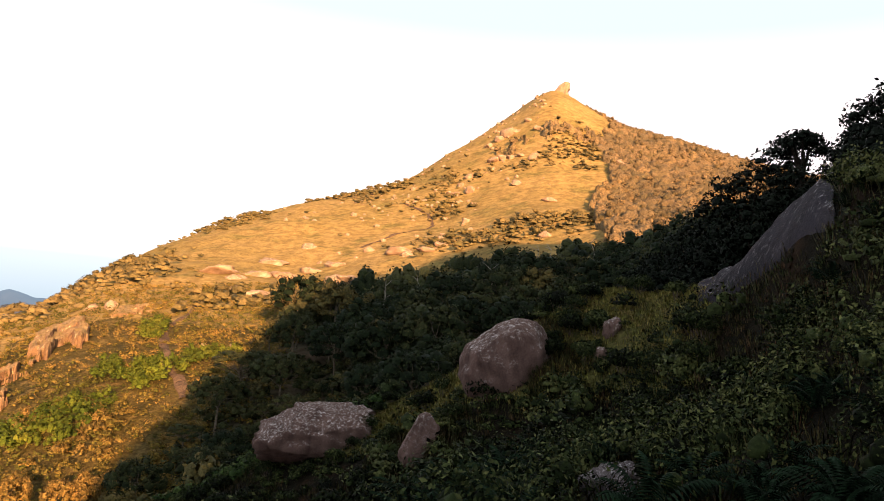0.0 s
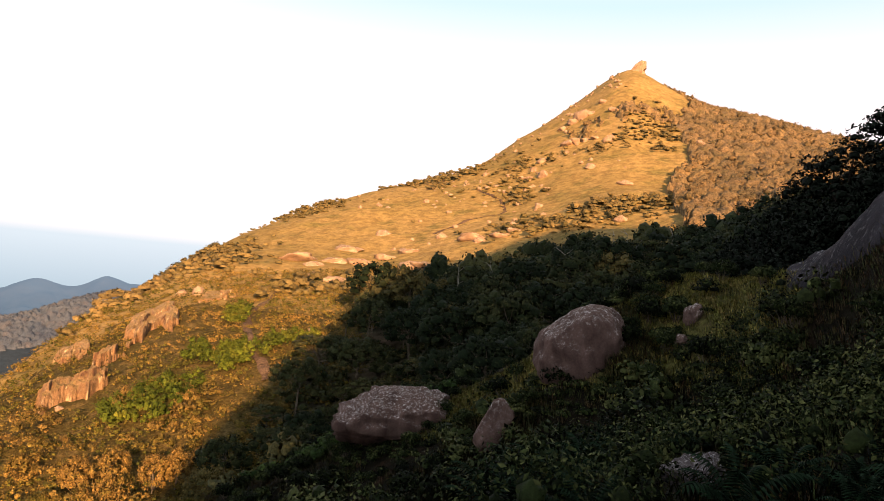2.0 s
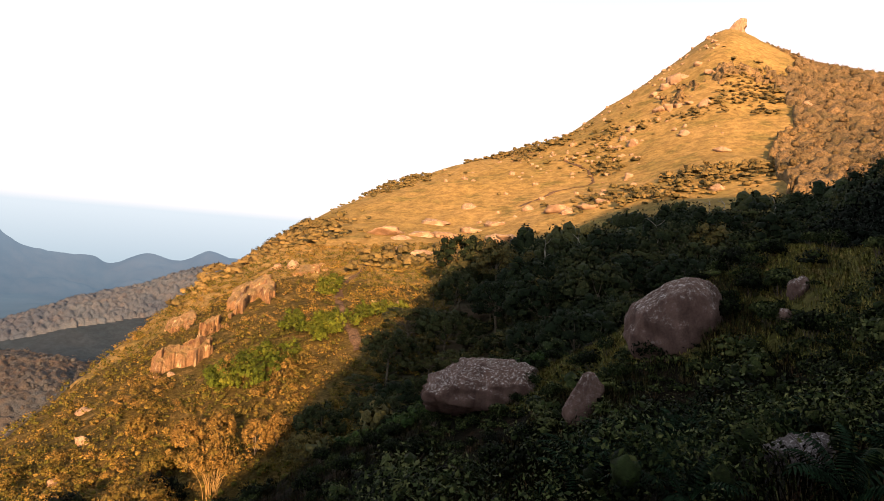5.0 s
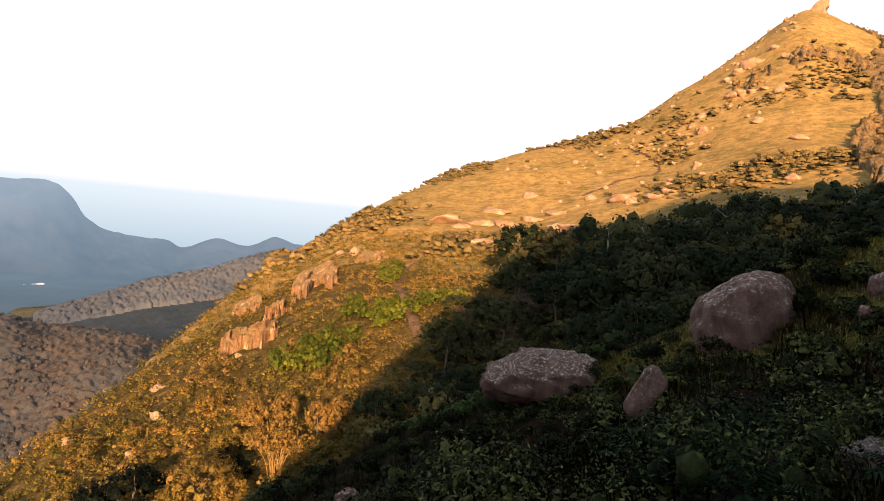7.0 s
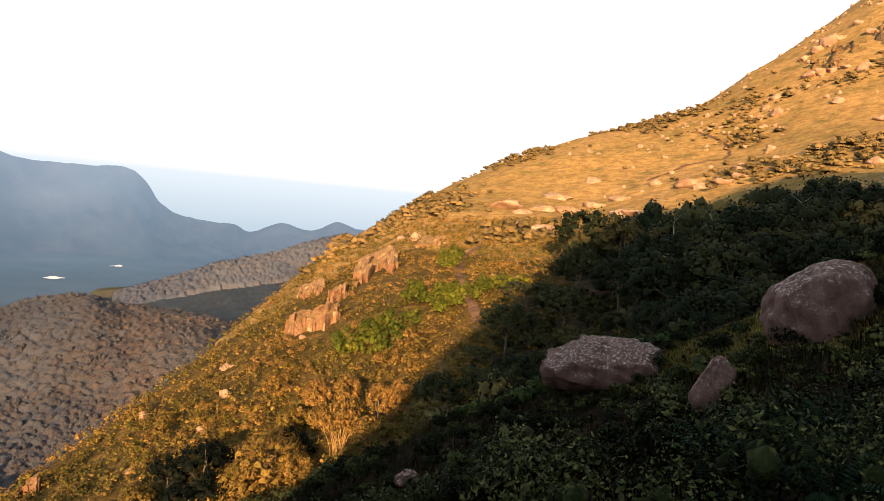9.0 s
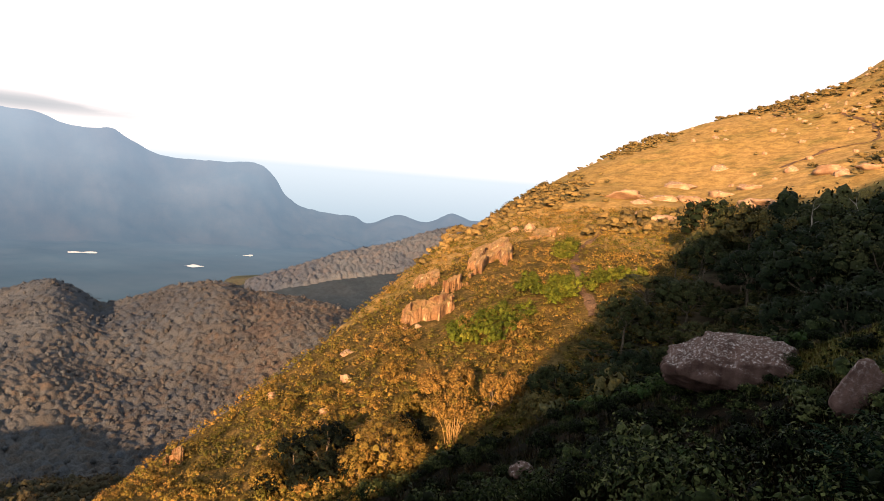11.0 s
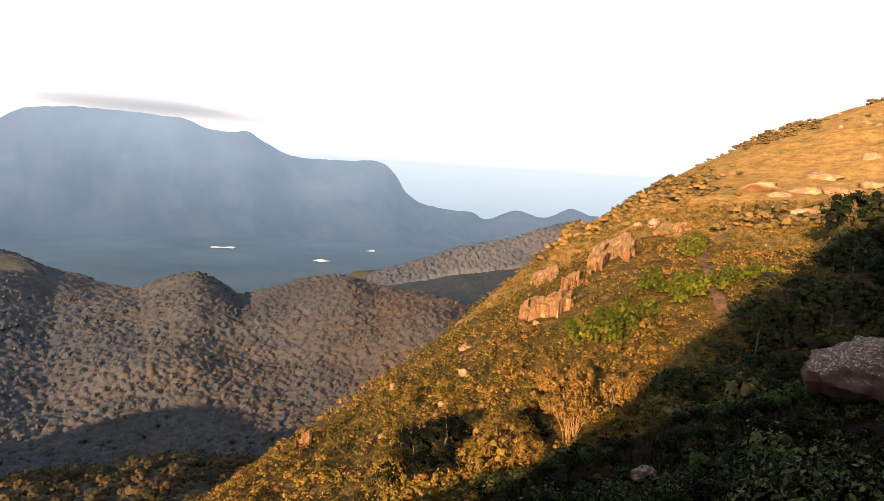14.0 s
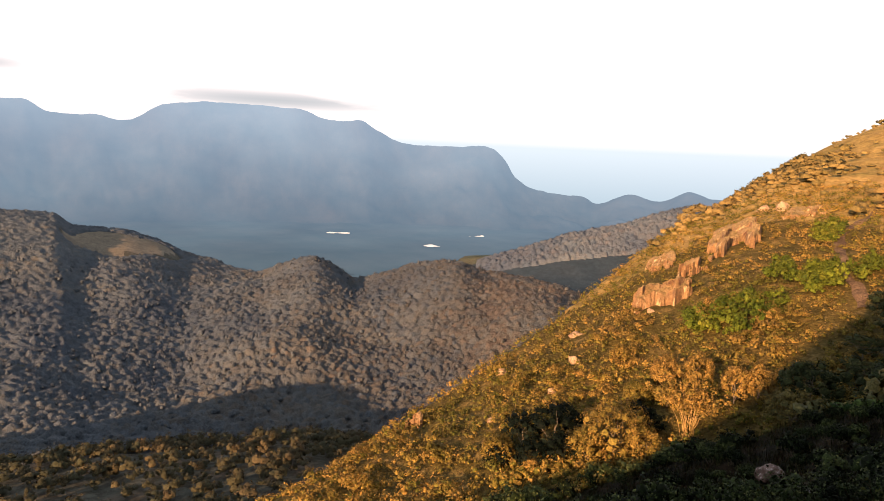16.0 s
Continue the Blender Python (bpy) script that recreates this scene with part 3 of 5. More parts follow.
def build_lakes():
    m, n, l, b = material("lake_water", 0.25, 0.5)
    b.inputs["Base Color"].default_value = (0.75, 0.78, 0.82, 1)
    for az0, az1, el, deep, seed in ((61.6, 63.7, -7.65, 60, 1), (49.8, 51.9, -7.45, 95, 2), (44.1, 45.7, -6.35, 110, 3), (53.7, 55.2, -8.52, 55, 4)):
        r0 = 433.0 / math.tan(radians(-el))
        v, f = [], []
        for k in range(25):
            u = k / 24
            az = az0 + (az1 - az0) * u
            w = math.sin(math.pi * u) ** 0.5 * deep * (1 + 0.5 * math.sin(7 * u + seed))
            for r in (r0 - w * 0.4, r0 + w * 0.6):
                a = radians(az)
                v.append((-math.sin(a) * r, math.cos(a) * r, EYE - 433.0))
            if k:
                f.append((2 * k - 2, 2 * k, 2 * k + 1, 2 * k - 1))
        ob = mesh_object("lake", v, f, [m])
        tagged(ob, "small pale lake on the valley floor", "water", kind="structure")


def build_cloud():
    """Thin grey streaks of cloud over the range."""
    m = bpy.data.materials.new("cloud_streak")
    m.use_nodes = True
    n, l = m.node_tree.nodes, m.node_tree.links
    n.remove(n["Principled BSDF"])
    tc, mp, nz = n.new("ShaderNodeTexCoord"), n.new("ShaderNodeMapping"), n.new("ShaderNodeTexNoise")
    mp.inputs["Scale"].default_value = (0.0012, 0.0012, 0.009)
    nz.inputs["Scale"].default_value, nz.inputs["Detail"].default_value = 1.0, 6.0
    l.new(tc.outputs["Object"], mp.inputs["Vector"])
    l.new(mp.outputs["Vector"], nz.inputs["Vector"])
    uv = n.new("ShaderNodeAttribute")
    uv.attribute_name = "body"
    mul = n.new("ShaderNodeMath")
    mul.operation = "MULTIPLY"
    l.new(ramp(n, l, nz.outputs["Fac"], ((0.30, (0, 0, 0)), (0.55, (1, 1, 1)))).outputs["Color"], mul.inputs[0])
    l.new(uv.outputs["Fac"], mul.inputs[1])
    em, tr, mx = n.new("ShaderNodeEmission"), n.new("ShaderNodeBsdfTransparent"), n.new("ShaderNodeMixShader")
    em.inputs["Color"].default_value = (0.165, 0.167, 0.174, 1)
    l.new(mul.outputs["Value"], mx.inputs["Fac"])
    l.new(tr.outputs["BSDF"], mx.inputs[1])
    l.new(em.outputs["Emission"], mx.inputs[2])
    l.new(mx.outputs["Shader"], n["Material Output"].inputs["Surface"])
    for az0, az1, el0, el1 in ((56, 80, 2.4, 4.3), (85, 96, 4.0, 5.2)):
        v, f, body = [], [], []
        for k in range(41):
            a = az0 + (az1 - az0) * k / 40
            for q in range(9):
                p = toward(a, el0 + (el1 - el0) * q / 8, 4860)
                v.append(tuple(p))
                body.append(1.0 * math.sin(math.pi * k / 40) ** 0.7 * math.sin(math.pi * q / 8))
            if k:
                f += [(9 * k + q, 9 * k + q + 1, 9 * k + q - 8, 9 * k + q - 9) for q in range(8)]
        ob = mesh_object("backdrop", v, f, [m])
        ob.data.attributes.new("body", "FLOAT", "POINT").data.foreach_set("value", body)
        tagged(ob, "thin grey streak of cloud over the range", "cloud", kind="structure")


build_plain()
build_cloud()
build_range()
build_haze()
build_lakes()


# ---- boulders ----
def boulder_mesh(name, size, seed, mat, detail=4, lumps=0.22, cuts=6, grain=0.2, faces=(), keen=0.94):
    """A rounded granite block: a ball with planes worn off it and uneven sides."""
    rng = random.Random(seed)
    bm = bmesh.new()
    bmesh.ops.create_icosphere(bm, subdivisions=detail, radius=1.0)
    planes = [(Vector((rng.gauss(0, 1), rng.gauss(0, 1), rng.gauss(0, 0.8))).normalized(), rng.uniform(0.62, 0.9)) for _ in range(cuts)]
    planes += [(Vector(f[:3]).normalized(), f[3]) for f in faces]
    off = Vector((rng.uniform(-50, 50), rng.uniform(-50, 50), rng.uniform(-50, 50)))
    for v in bm.verts:
        p = v.co.copy()
        for n, d in planes:
            s = p.dot(n)
            if s > d:
                p -= n * (s - d) * keen
        p *= 1 + lumps * noise.fractal(p * 1.3 + off, 1.0, 2.0, 3) + lumps * grain * noise.fractal(p * 6 + off, 0.8, 2.1, 3)
        v.co = Vector((p.x * size[0], p.y * size[1], p.z * size[2]))
    me = bpy.data.meshes.new(name)
    bm.to_mesh(me)
    bm.free()
    me.materials.append(mat)
    me.polygons.foreach_set("use_smooth", np.full(len(me.polygons), True))
    return me


def boulder(az, el, r, size, turn, seed, label, mat=BOULDER, name="boulder", tilt=(0, 0), **kw):
    ob = new(name, boulder_mesh(name, size, seed, mat, **kw))
    p = toward(az, el, r)
    ob.matrix_basis = pose(*p, tilt[0], tilt[1], az + turn)
    return tagged(ob, label, "boulder")


# on the shaded spur
boulder(-6.6, -5.75, 27.6, (2.22, 2.1, 2.12), 0, 3, "large rounded grey granite boulder with lichen on a grassy spur", detail=5, cuts=0, lumps=0.11, grain=0.4, keen=0.84, tilt=(0, -14), faces=((0.15, -0.1, -1, 0.76), (-0.42, -0.1, 0.9, 0.66), (-0.85, -0.15, 0.45, 0.76), (-0.95, 0, -0.3, 0.84), (0.12, -1, 0.12, 0.74), (1, -0.1, 0.1, 0.84), (0.3, 0, 1, 0.92), (-0.45, -0.3, -0.85, 0.78)))
boulder(8.6, -12.75, 36.0, (3.55, 2.4, 2.15), 0, 5, "long grey granite boulder with white lichen and an undercut foot", detail=5, cuts=0, lumps=0.12, grain=0.7, keen=0.88, tilt=(0, -3), faces=((-0.06, -0.5, 0.86, 0.66), (0.05, 0, 1, 0.66), (-0.62, -0.2, 0.76, 0.66), (0, -1, 0.05, 0.74), (0.35, -0.3, -0.9, 0.42), (0.75, -0.2, -0.62, 0.56), (-0.25, -0.5, -0.85, 0.62), (1, -0.2, 0.3, 0.84)))
boulder(0.1, -12.5, 24.4, (0.62, 0.6, 1.12), 0, 7, "upright brown granite slab leaning in the shrubs", tilt=(-8, 20), cuts=0, lumps=0.12, detail=4, keen=0.88, faces=((0, -1, 0.15, 0.55), (-1, 0, 0.1, 0.75), (1, 0, -0.3, 0.7), (0.3, 0, 1, 0.85)))
boulder(-16.5, -14.6, 9.0, (0.52, 0.45, 0.3), 0, 13, "jagged grey outcrop crusted with white lichen in the grass", mat=LICHEN_ROCK, tilt=(10, -32), cuts=11, detail=4, lumps=0.24, grain=0.5, keen=0.97)
boulder(-17.9, -13.8, 9.6, (0.32, 0.4, 0.2), 0, 14, "low grey lichen rock beside a jagged outcrop", mat=LICHEN_ROCK, tilt=(5, -8), cuts=7, detail=4, lumps=0.4, grain=0.6)
boulder(-15.5, -1.6, 27.6, (0.42, 0.45, 0.5), 0, 15, "small brown boulder in the grass of the spur", tilt=(0, 15), cuts=5)
boulder(-14.6, -3.8, 26.2, (0.26, 0.3, 0.34), 0, 17, "small pale boulder in the grass of the spur", cuts=4)
boulder(25.0, -23.7, 33.5, (0.62, 0.6, 0.42), 0, 18, "low grey boulder half sunk in shaded grass", tilt=(0, -25), cuts=6)
boulder(21.4, -24.6, 28.2, (1.05, 0.8, 0.36), 0, 19, "flat grey rock with lichen in the shaded grass", mat=LICHEN_ROCK, tilt=(12, -14), cuts=7, lumps=0.3)


def slab():
    """A bare whaleback of granite along the crest of the spur, its edges under the turf."""
    nu, nv = 90, 40
    s, v = np.meshgrid(np.linspace(0, 1, nu), np.linspace(0, 1, nv), indexing="xy")
    az = -21.6 - 9.9 * s
    rs, hs = knots(az)
    r = rs[:, :, 3] + 1.2 - v * (4.6 - 0.8 * s)
    edge = np.minimum(np.minimum(s, 1 - s) / 0.16, np.minimum(v / 0.25, (1 - v) / 0.22))
    edge = edge + 0.35 * np.clip(2 * edge, 0, 1) * fractal(s * 5, v * 3, 3, 12)
    bulge = np.clip(edge, -0.4, 1)
    a = np.radians(az)
    lie = relief(az, r) + 0.1
    h = lie + (1 - v) * np.clip(edge * 1.2, 0, 1) * np.maximum(0, hs[:, :, 3] - np.clip(rs[:, :, 3] - r, 0, 9) * 0.55 - 0.1 - lie) + 0.35 * bulge + 0.04 * fractal(s * 9, v * 5, 4, 13)
    z = np.where(edge < 0.15, np.minimum(h, relief(az, r) - 0.25), h) + EYE
    p = np.stack([-np.sin(a) * r, np.cos(a) * r, z], -1).reshape(-1, 3)
    j, i = np.meshgrid(np.arange(nv - 1), np.arange(nu - 1), indexing="ij")
    f = np.stack([j * nu + i, (j + 1) * nu + i, (j + 1) * nu + i + 1, j * nu + i + 1], -1).reshape(-1, 4)
    ob = mesh_object("rock_slab", p.tolist(), f.tolist(), [SLAB_ROCK])
    tagged(ob, "smooth dark grey granite slab with white lichen spots on the crest", "rock slab")


slab()


def tor(az, el, r):
    """The leaning fin of granite on the mountain top, with its foot of blocks."""
    outline = [(-17, -9), (-15, -1), (-11, 1.5), (-9, 5), (-4, 7.5), (0, 13), (4, 16.5), (7.5, 16), (8, 11), (6, 7), (8.5, 3), (8, -2), (12, -4), (13, -9)]
    verts, faces, rng = [], [], random.Random(6)
    n = len(outline)
    for y, k in ((-7, 0.5), (-5.5, 0.85), (-2, 1.0), (2, 1.0), (5, 0.8), (7, 0.5)):
        for x, z in outline:
            verts.append((x * (0.75 + 0.25 * k) + rng.uniform(-0.9, 0.9), y + rng.uniform(-0.8, 0.8), (z + 9) * (0.62 + 0.38 * k) - 9 + rng.uniform(-0.7, 0.7)))
    for q in range(5):
        for k in range(n):
            faces.append((q * n + k, q * n + (k + 1) % n, (q + 1) * n + (k + 1) % n, (q + 1) * n + k))
    faces += [tuple(range(n - 1, -1, -1)), tuple(range(5 * n, 6 * n))]
    ob = mesh_object("summit_rock", verts, faces, [HILL_ROCK], smooth=False)
    ob.matrix_basis = pose(*toward(az, el, r), 0, 0, az) @ Matrix.Diagonal((1.05, 1, 0.95, 1))
    tagged(ob, "tall leaning granite tor on the mountain top", "boulder")


tor(-9.1, 17.45, 572)


def on_slab(az, r):
    """On the bare granite slab of the crest."""
    crest = knots(az)[0][..., 3]
    return (abs(az + 27.2) < 3.6) & (r > crest - 3.6 + 0.2 * (az + 30.9)) & (r < crest + 1.5)


def clear(az, r):
    """Where growth would hide the large boulders of the spur."""
    out = on_slab(az, r)
    for a, wide, r0, r1 in ((-6.2, 3.6, 20, 30), (8.8, 4.8, 30, 38.5), (0.2, 2.0, 17, 26), (-16.5, 2.6, 5, 10.2), (-15.5, 1.3, 22, 28), (-14.6, 0.9, 20, 26.5), (25.0, 1.2, 29, 34), (21.4, 2.0, 24, 28.5)):
        out |= (abs(az - a) < wide) & (r > r0) & (r < r1)
    return out


# on the sunlit hill: bearing, elevation seen from the camera, width, height over width
PEAK_ROCKS = [(-4.9, 14.3, 15, 0.8), (-5.6, 14.6, 9, 0.8), (-4.2, 13.8, 10, 0.7), (-3.4, 13.2, 8, 0.7), (-7.6, 15.0, 9, 0.5), (-4.6, 12.2, 12, 0.5), (-3.9, 12.0, 10, 0.5), (-5.4, 12.4, 9, 0.5), (-6.2, 12.6, 8, 0.5), (-7.4, 12.5, 8, 1.0), (-1.9, 10.4, 8, 0.7), (-2.0, 9.2, 9, 0.8), (-1.2, 9.6, 6, 0.7), (-6.0, 10.2, 9, 0.5), (-1.9, 6.5, 6, 0.7), (-15.0, 12.4, 14, 0.4), (-9.0, 9.0, 9, 0.4), (-8.9, 5.9, 6, 0.6), (-6.6, 15.6, 7, 0.7), (-5.2, 10.5, 4, 0.8), (-0.6, 7.7, 3, 1.0)]
MID_ROCKS = [(9.1, 0.1, 6.5, 1.0), (7.4, 0.5, 9, 0.55), (9.0, 1.6, 9, 0.55), (11.4, 2.9, 7, 0.8), (11.1, 0.8, 8, 0.5), (13.2, 0.3, 9, 0.4), (15.4, 0.2, 13, 0.35), (18.4, 0.1, 13, 0.35), (17.2, -0.3, 6, 0.5), (14.4, 1.4, 9, 0.5), (15.0, -1.6, 8, 0.5), (17.0, -1.2, 5, 0.5), (6.3, 3.2, 5, 0.8), (3.6, 3.2, 10, 0.4), (1.2, 3.7, 8, 0.5), (3.0, 3.2, 5, 0.6), (0.0, 4.3, 6, 0.6)]
LOW_ROCKS = [(26.1, -3.5, 5.0, 0.9), (27.4, -3.7, 4.6, 0.7), (19.0, -6.0, 1.6, 0.8), (17.0, -6.0, 1.8, 0.8), (15.0, -6.6, 1.6, 0.9), (41.2, -17.7, 2.4, 1.1), (41.35, -15.4, 2.8, 0.5), (47.6, -19.2, 2.4, 0.8), (43.1, -20.3, 1.3, 0.9), (48.4, -23.2, 1.2, 0.7), (55.4, -23.6, 1.3, 0.9), (35.2, -12.7, 1.8, 0.7), (42.1, -19.4, 0.8, 1.6)]
shapes = [boulder_mesh("boulder", (1.1, 1.1, 1.1), 40 + k, HILL_ROCK, detail=3, cuts=16, lumps=0.3, grain=0.5) for k in range(9)]
rng = random.Random(4)


def hill_boulder(az, el, wide, tall, label, r=0.0, group=""):
    r = r or on_ground(az, el)
    if not r:
        return
    ob = new("boulder", rng.choice(shapes))
    w = wide * 0.39
    p = place(az, r, -w * tall * 0.15)
    ob.matrix_basis = pose(*p, rng.uniform(-12, 12), rng.uniform(-12, 12), rng.uniform(0, 360)) @ Matrix.Diagonal((w, w * rng.uniform(0.8, 1.1), w * tall, 1))
    tagged(ob, label, "boulder", group)


for rocks, label, group in ((PEAK_ROCKS, "weathered granite outcrop on the grassy peak", "peak outcrops"), ([(a, e, w * 1.35, t * 0.7) for a, e, w, t in MID_ROCKS], "pale pinkish granite boulder on the grassy hillside", "hillside boulders"), (LOW_ROCKS, "pale sunlit boulder among hillside shrubs", "lower boulders")):
    for az, el, wide, tall in rocks:
        hill_boulder(az, el, wide, tall, label, 0, group)
for _ in range(150):
    az = rng.gauss(3, 5)
    r = rng.uniform(300, 480) if rng.random() < 0.75 else rng.uniform(230, 330)
    rs, hs = knots(np.array([az]))
    if -11 < az < 22 and r < rs[0, 7] - 12:
        hill_boulder(az, 0, rng.uniform(1.2, 4.5), rng.uniform(0.5, 0.9), "small pale boulder strewn over the grassy hillside", r, "strewn boulders")
for _ in range(40):
    az = rng.uniform(-8, -3)
    hill_boulder(az, 0, rng.uniform(1.5, 5), rng.uniform(0.5, 0.9), "broken granite blocks under the peak", rng.uniform(430, 535), "peak blocks")


def ledge(az, front, wide, deep, tall, seed, label):
    """Bedrock breaking out of the slope: a cliff on the near side, a sloping pavement behind it."""
    nu, nv = 100, 66
    u, v = np.meshgrid(np.linspace(-1, 1, nu), np.linspace(0, 1, nv), indexing="xy")
    ragged = 0.13 * fractal(u * 1.6 + seed, v * 0.6 + seed, 2, seed) + 0.05 * fractal(u * 6 + seed, v * 2, 3, seed + 3)
    r = front + v * deep + 0 * u
    a = np.radians(az - np.degrees(u * wide / 2 / front))
    x, y = -np.sin(a) * r, np.cos(a) * r
    side = np.clip((1 - abs(u + 0.2 * fractal(v * 5, u * 2, 3, seed + 9))) / 0.5, 0, 1)
    rise = np.clip((v - 0.16 - ragged) / (0.35 * tall / deep + 0.03), 0, 1)
    steps = 0.62 + 0.38 * np.clip((v - 0.36 - 1.5 * ragged) / 0.06, 0, 1)
    back = np.clip((1 - v) / 0.75, 0, 1) ** 0.8
    body = rise * steps * back * side * side * (3 - 2 * side)
    bare = body + 0.3 * fractal(x / 4.5, y / 4.5, 4, seed + 21) + 0.25 * (rise > 0) * (rise < 1)
    cracks = abs(fractal(x / 3.0, y / 3.0, 4, seed + 7))
    h = tall * body * (1 + 0.15 * fractal(u * 3 + seed, v * 4, 3, seed + 5)) + np.where((body > 0.03) & (bare > 0.46), 0.15 + 0.9 * np.minimum(cracks, 0.4) + 0.2 * fractal(x / 0.9, y / 0.9, 3, seed + 8), -0.7 - tall * body * 0.55)
    z = relief(np.degrees(np.arctan2(-x, y)), r) + EYE + h
    # the cliff leans out a little over its foot
    lean = 0.12 * tall * body * (rise < 1)
    x, y = x + np.sin(a) * lean, y - np.cos(a) * lean
    j, i = np.meshgrid(np.arange(nv - 1), np.arange(nu - 1), indexing="ij")
    f = np.stack([j * nu + i, j * nu + i + 1, (j + 1) * nu + i + 1, (j + 1) * nu + i], -1).reshape(-1, 4)
    ob = mesh_object("rock_face", np.stack([x, y, z], -1).reshape(-1, 3).tolist(), f.tolist(), [CRAG], smooth=False)
    tagged(ob, label, "rock face")


ledge(29.3, 121, 9, 40, 2.5, 71, "streaked orange granite cliff with bare rock pavement above")
ledge(34.4, 99, 10, 15, 2.6, 72, "streaked reddish granite face with cream water stains")
ledge(32.4, 113, 6, 16, 1.3, 73, "broken granite rib between two cliffs")
ledge(34.9, 124, 6, 20, 0.8, 75, "granite outcrop along the edge of the spur")
ledge(24.6, 148, 9, 22, 0.4, 77, "flat granite pavement showing through the grass")
ledge(55.6, 74, 3, 6, 1.2, 76, "small reddish granite ledge at the hill's edge")


def bedrock(az, r):
    """Where the cliffs leave no room for shrubs."""
    out = np.zeros(np.shape(az), bool)
    for a, front, wide, deep in ((29.3, 121, 8, 26), (34.4, 99, 8, 8), (32.4, 114, 4, 9), (24.6, 150, 6, 12)):
        out |= (abs(az - a) < math.degrees(wide / 2 / front) * 0.9) & (r > front - 3) & (r < front + deep)
    return out


# ---- the footpath worn into the hillside ----
def footpath(name, label, line, wide):
    k = np.array(line, float).T
    t = np.linspace(0, 1, 90)
    s = np.linspace(0, 1, k.shape[1])
    az, r = cubic(s, k[0], slopes(s, k[0]), np.clip((t * (len(s) - 1)).astype(int), 0, len(s) - 2), t), cubic(s, k[1], slopes(s, k[1]), np.clip((t * (len(s) - 1)).astype(int), 0, len(s) - 2), t)
    mid = np.column_stack([-np.sin(np.radians(az)) * r, np.cos(np.radians(az)) * r])
    run = np.gradient(mid, axis=0)
    run /= np.linalg.norm(run, axis=1, keepdims=True)
    out = np.stack([-run[:, 1], run[:, 0]], -1)
    w = wide / 2 * (1 + 0.3 * np.sin(t * 31) + 0.2 * np.sin(t * 57))
    rows = []
    for side in (-1, -0.4, 0.4, 1):
        xy = mid + out * (w * side)[:, None]
        z = relief(np.degrees(np.arctan2(-xy[:, 0], xy[:, 1])), np.hypot(xy[:, 0], xy[:, 1])) + EYE + (0.06 if abs(side) == 1 else 0.22)
        rows.append(np.column_stack([xy, z]))
    v = np.stack(rows, 1).reshape(-1, 3)
    f = [(4 * k + q, 4 * k + q + 1, 4 * k + q + 5, 4 * k + q + 4) for k in range(89) for q in range(3)]
    ob = mesh_object(name, v.tolist(), f, [EARTH])
    tagged(ob, label, "path", kind="structure")
    return mid


TRAIL = footpath("path", "worn brown earth footpath winding down the hillside", [(19.2, 172), (19.9, 161), (20.7, 146), (21.5, 141), (22.2, 129), (21.8, 115), (22, 110), (21.1, 102), (20.4, 95), (20.2, 90)], 1.4)
footpath("path", "pale trodden track across the grassy hill", [(7.1, 251), (4.3, 268), (1, 276), (1.5, 300), (3.5, 325)], 1.6)


def off_trail(az, r, gap):
    a = np.radians(az)
    p = np.stack([-np.sin(a) * r, np.cos(a) * r], -1)
    return np.linalg.norm(p[:, None] - TRAIL[None, ::3], axis=-1).min(1) > gap


# ---- plants ----
ICO = np.array([(0, 0, 1), (0.894, 0, 0.447), (0.276, 0.851, 0.447), (-0.724, 0.526, 0.447), (-0.724, -0.526, 0.447), (0.276, -0.851, 0.447), (0.724, 0.526, -0.447), (-0.276, 0.851, -0.447), (-0.894, 0, -0.447), (-0.276, -0.851, -0.447), (0.724, -0.526, -0.447), (0, 0, -1)])
ICO_FACES = np.array([(0, 1, 2), (0, 2, 3), (0, 3, 4), (0, 4, 5), (0, 5, 1), (1, 6, 2), (2, 7, 3), (3, 8, 4), (4, 9, 5), (5, 10, 1), (6, 7, 2), (7, 8, 3), (8, 9, 4), (9, 10, 5), (10, 6, 1)])


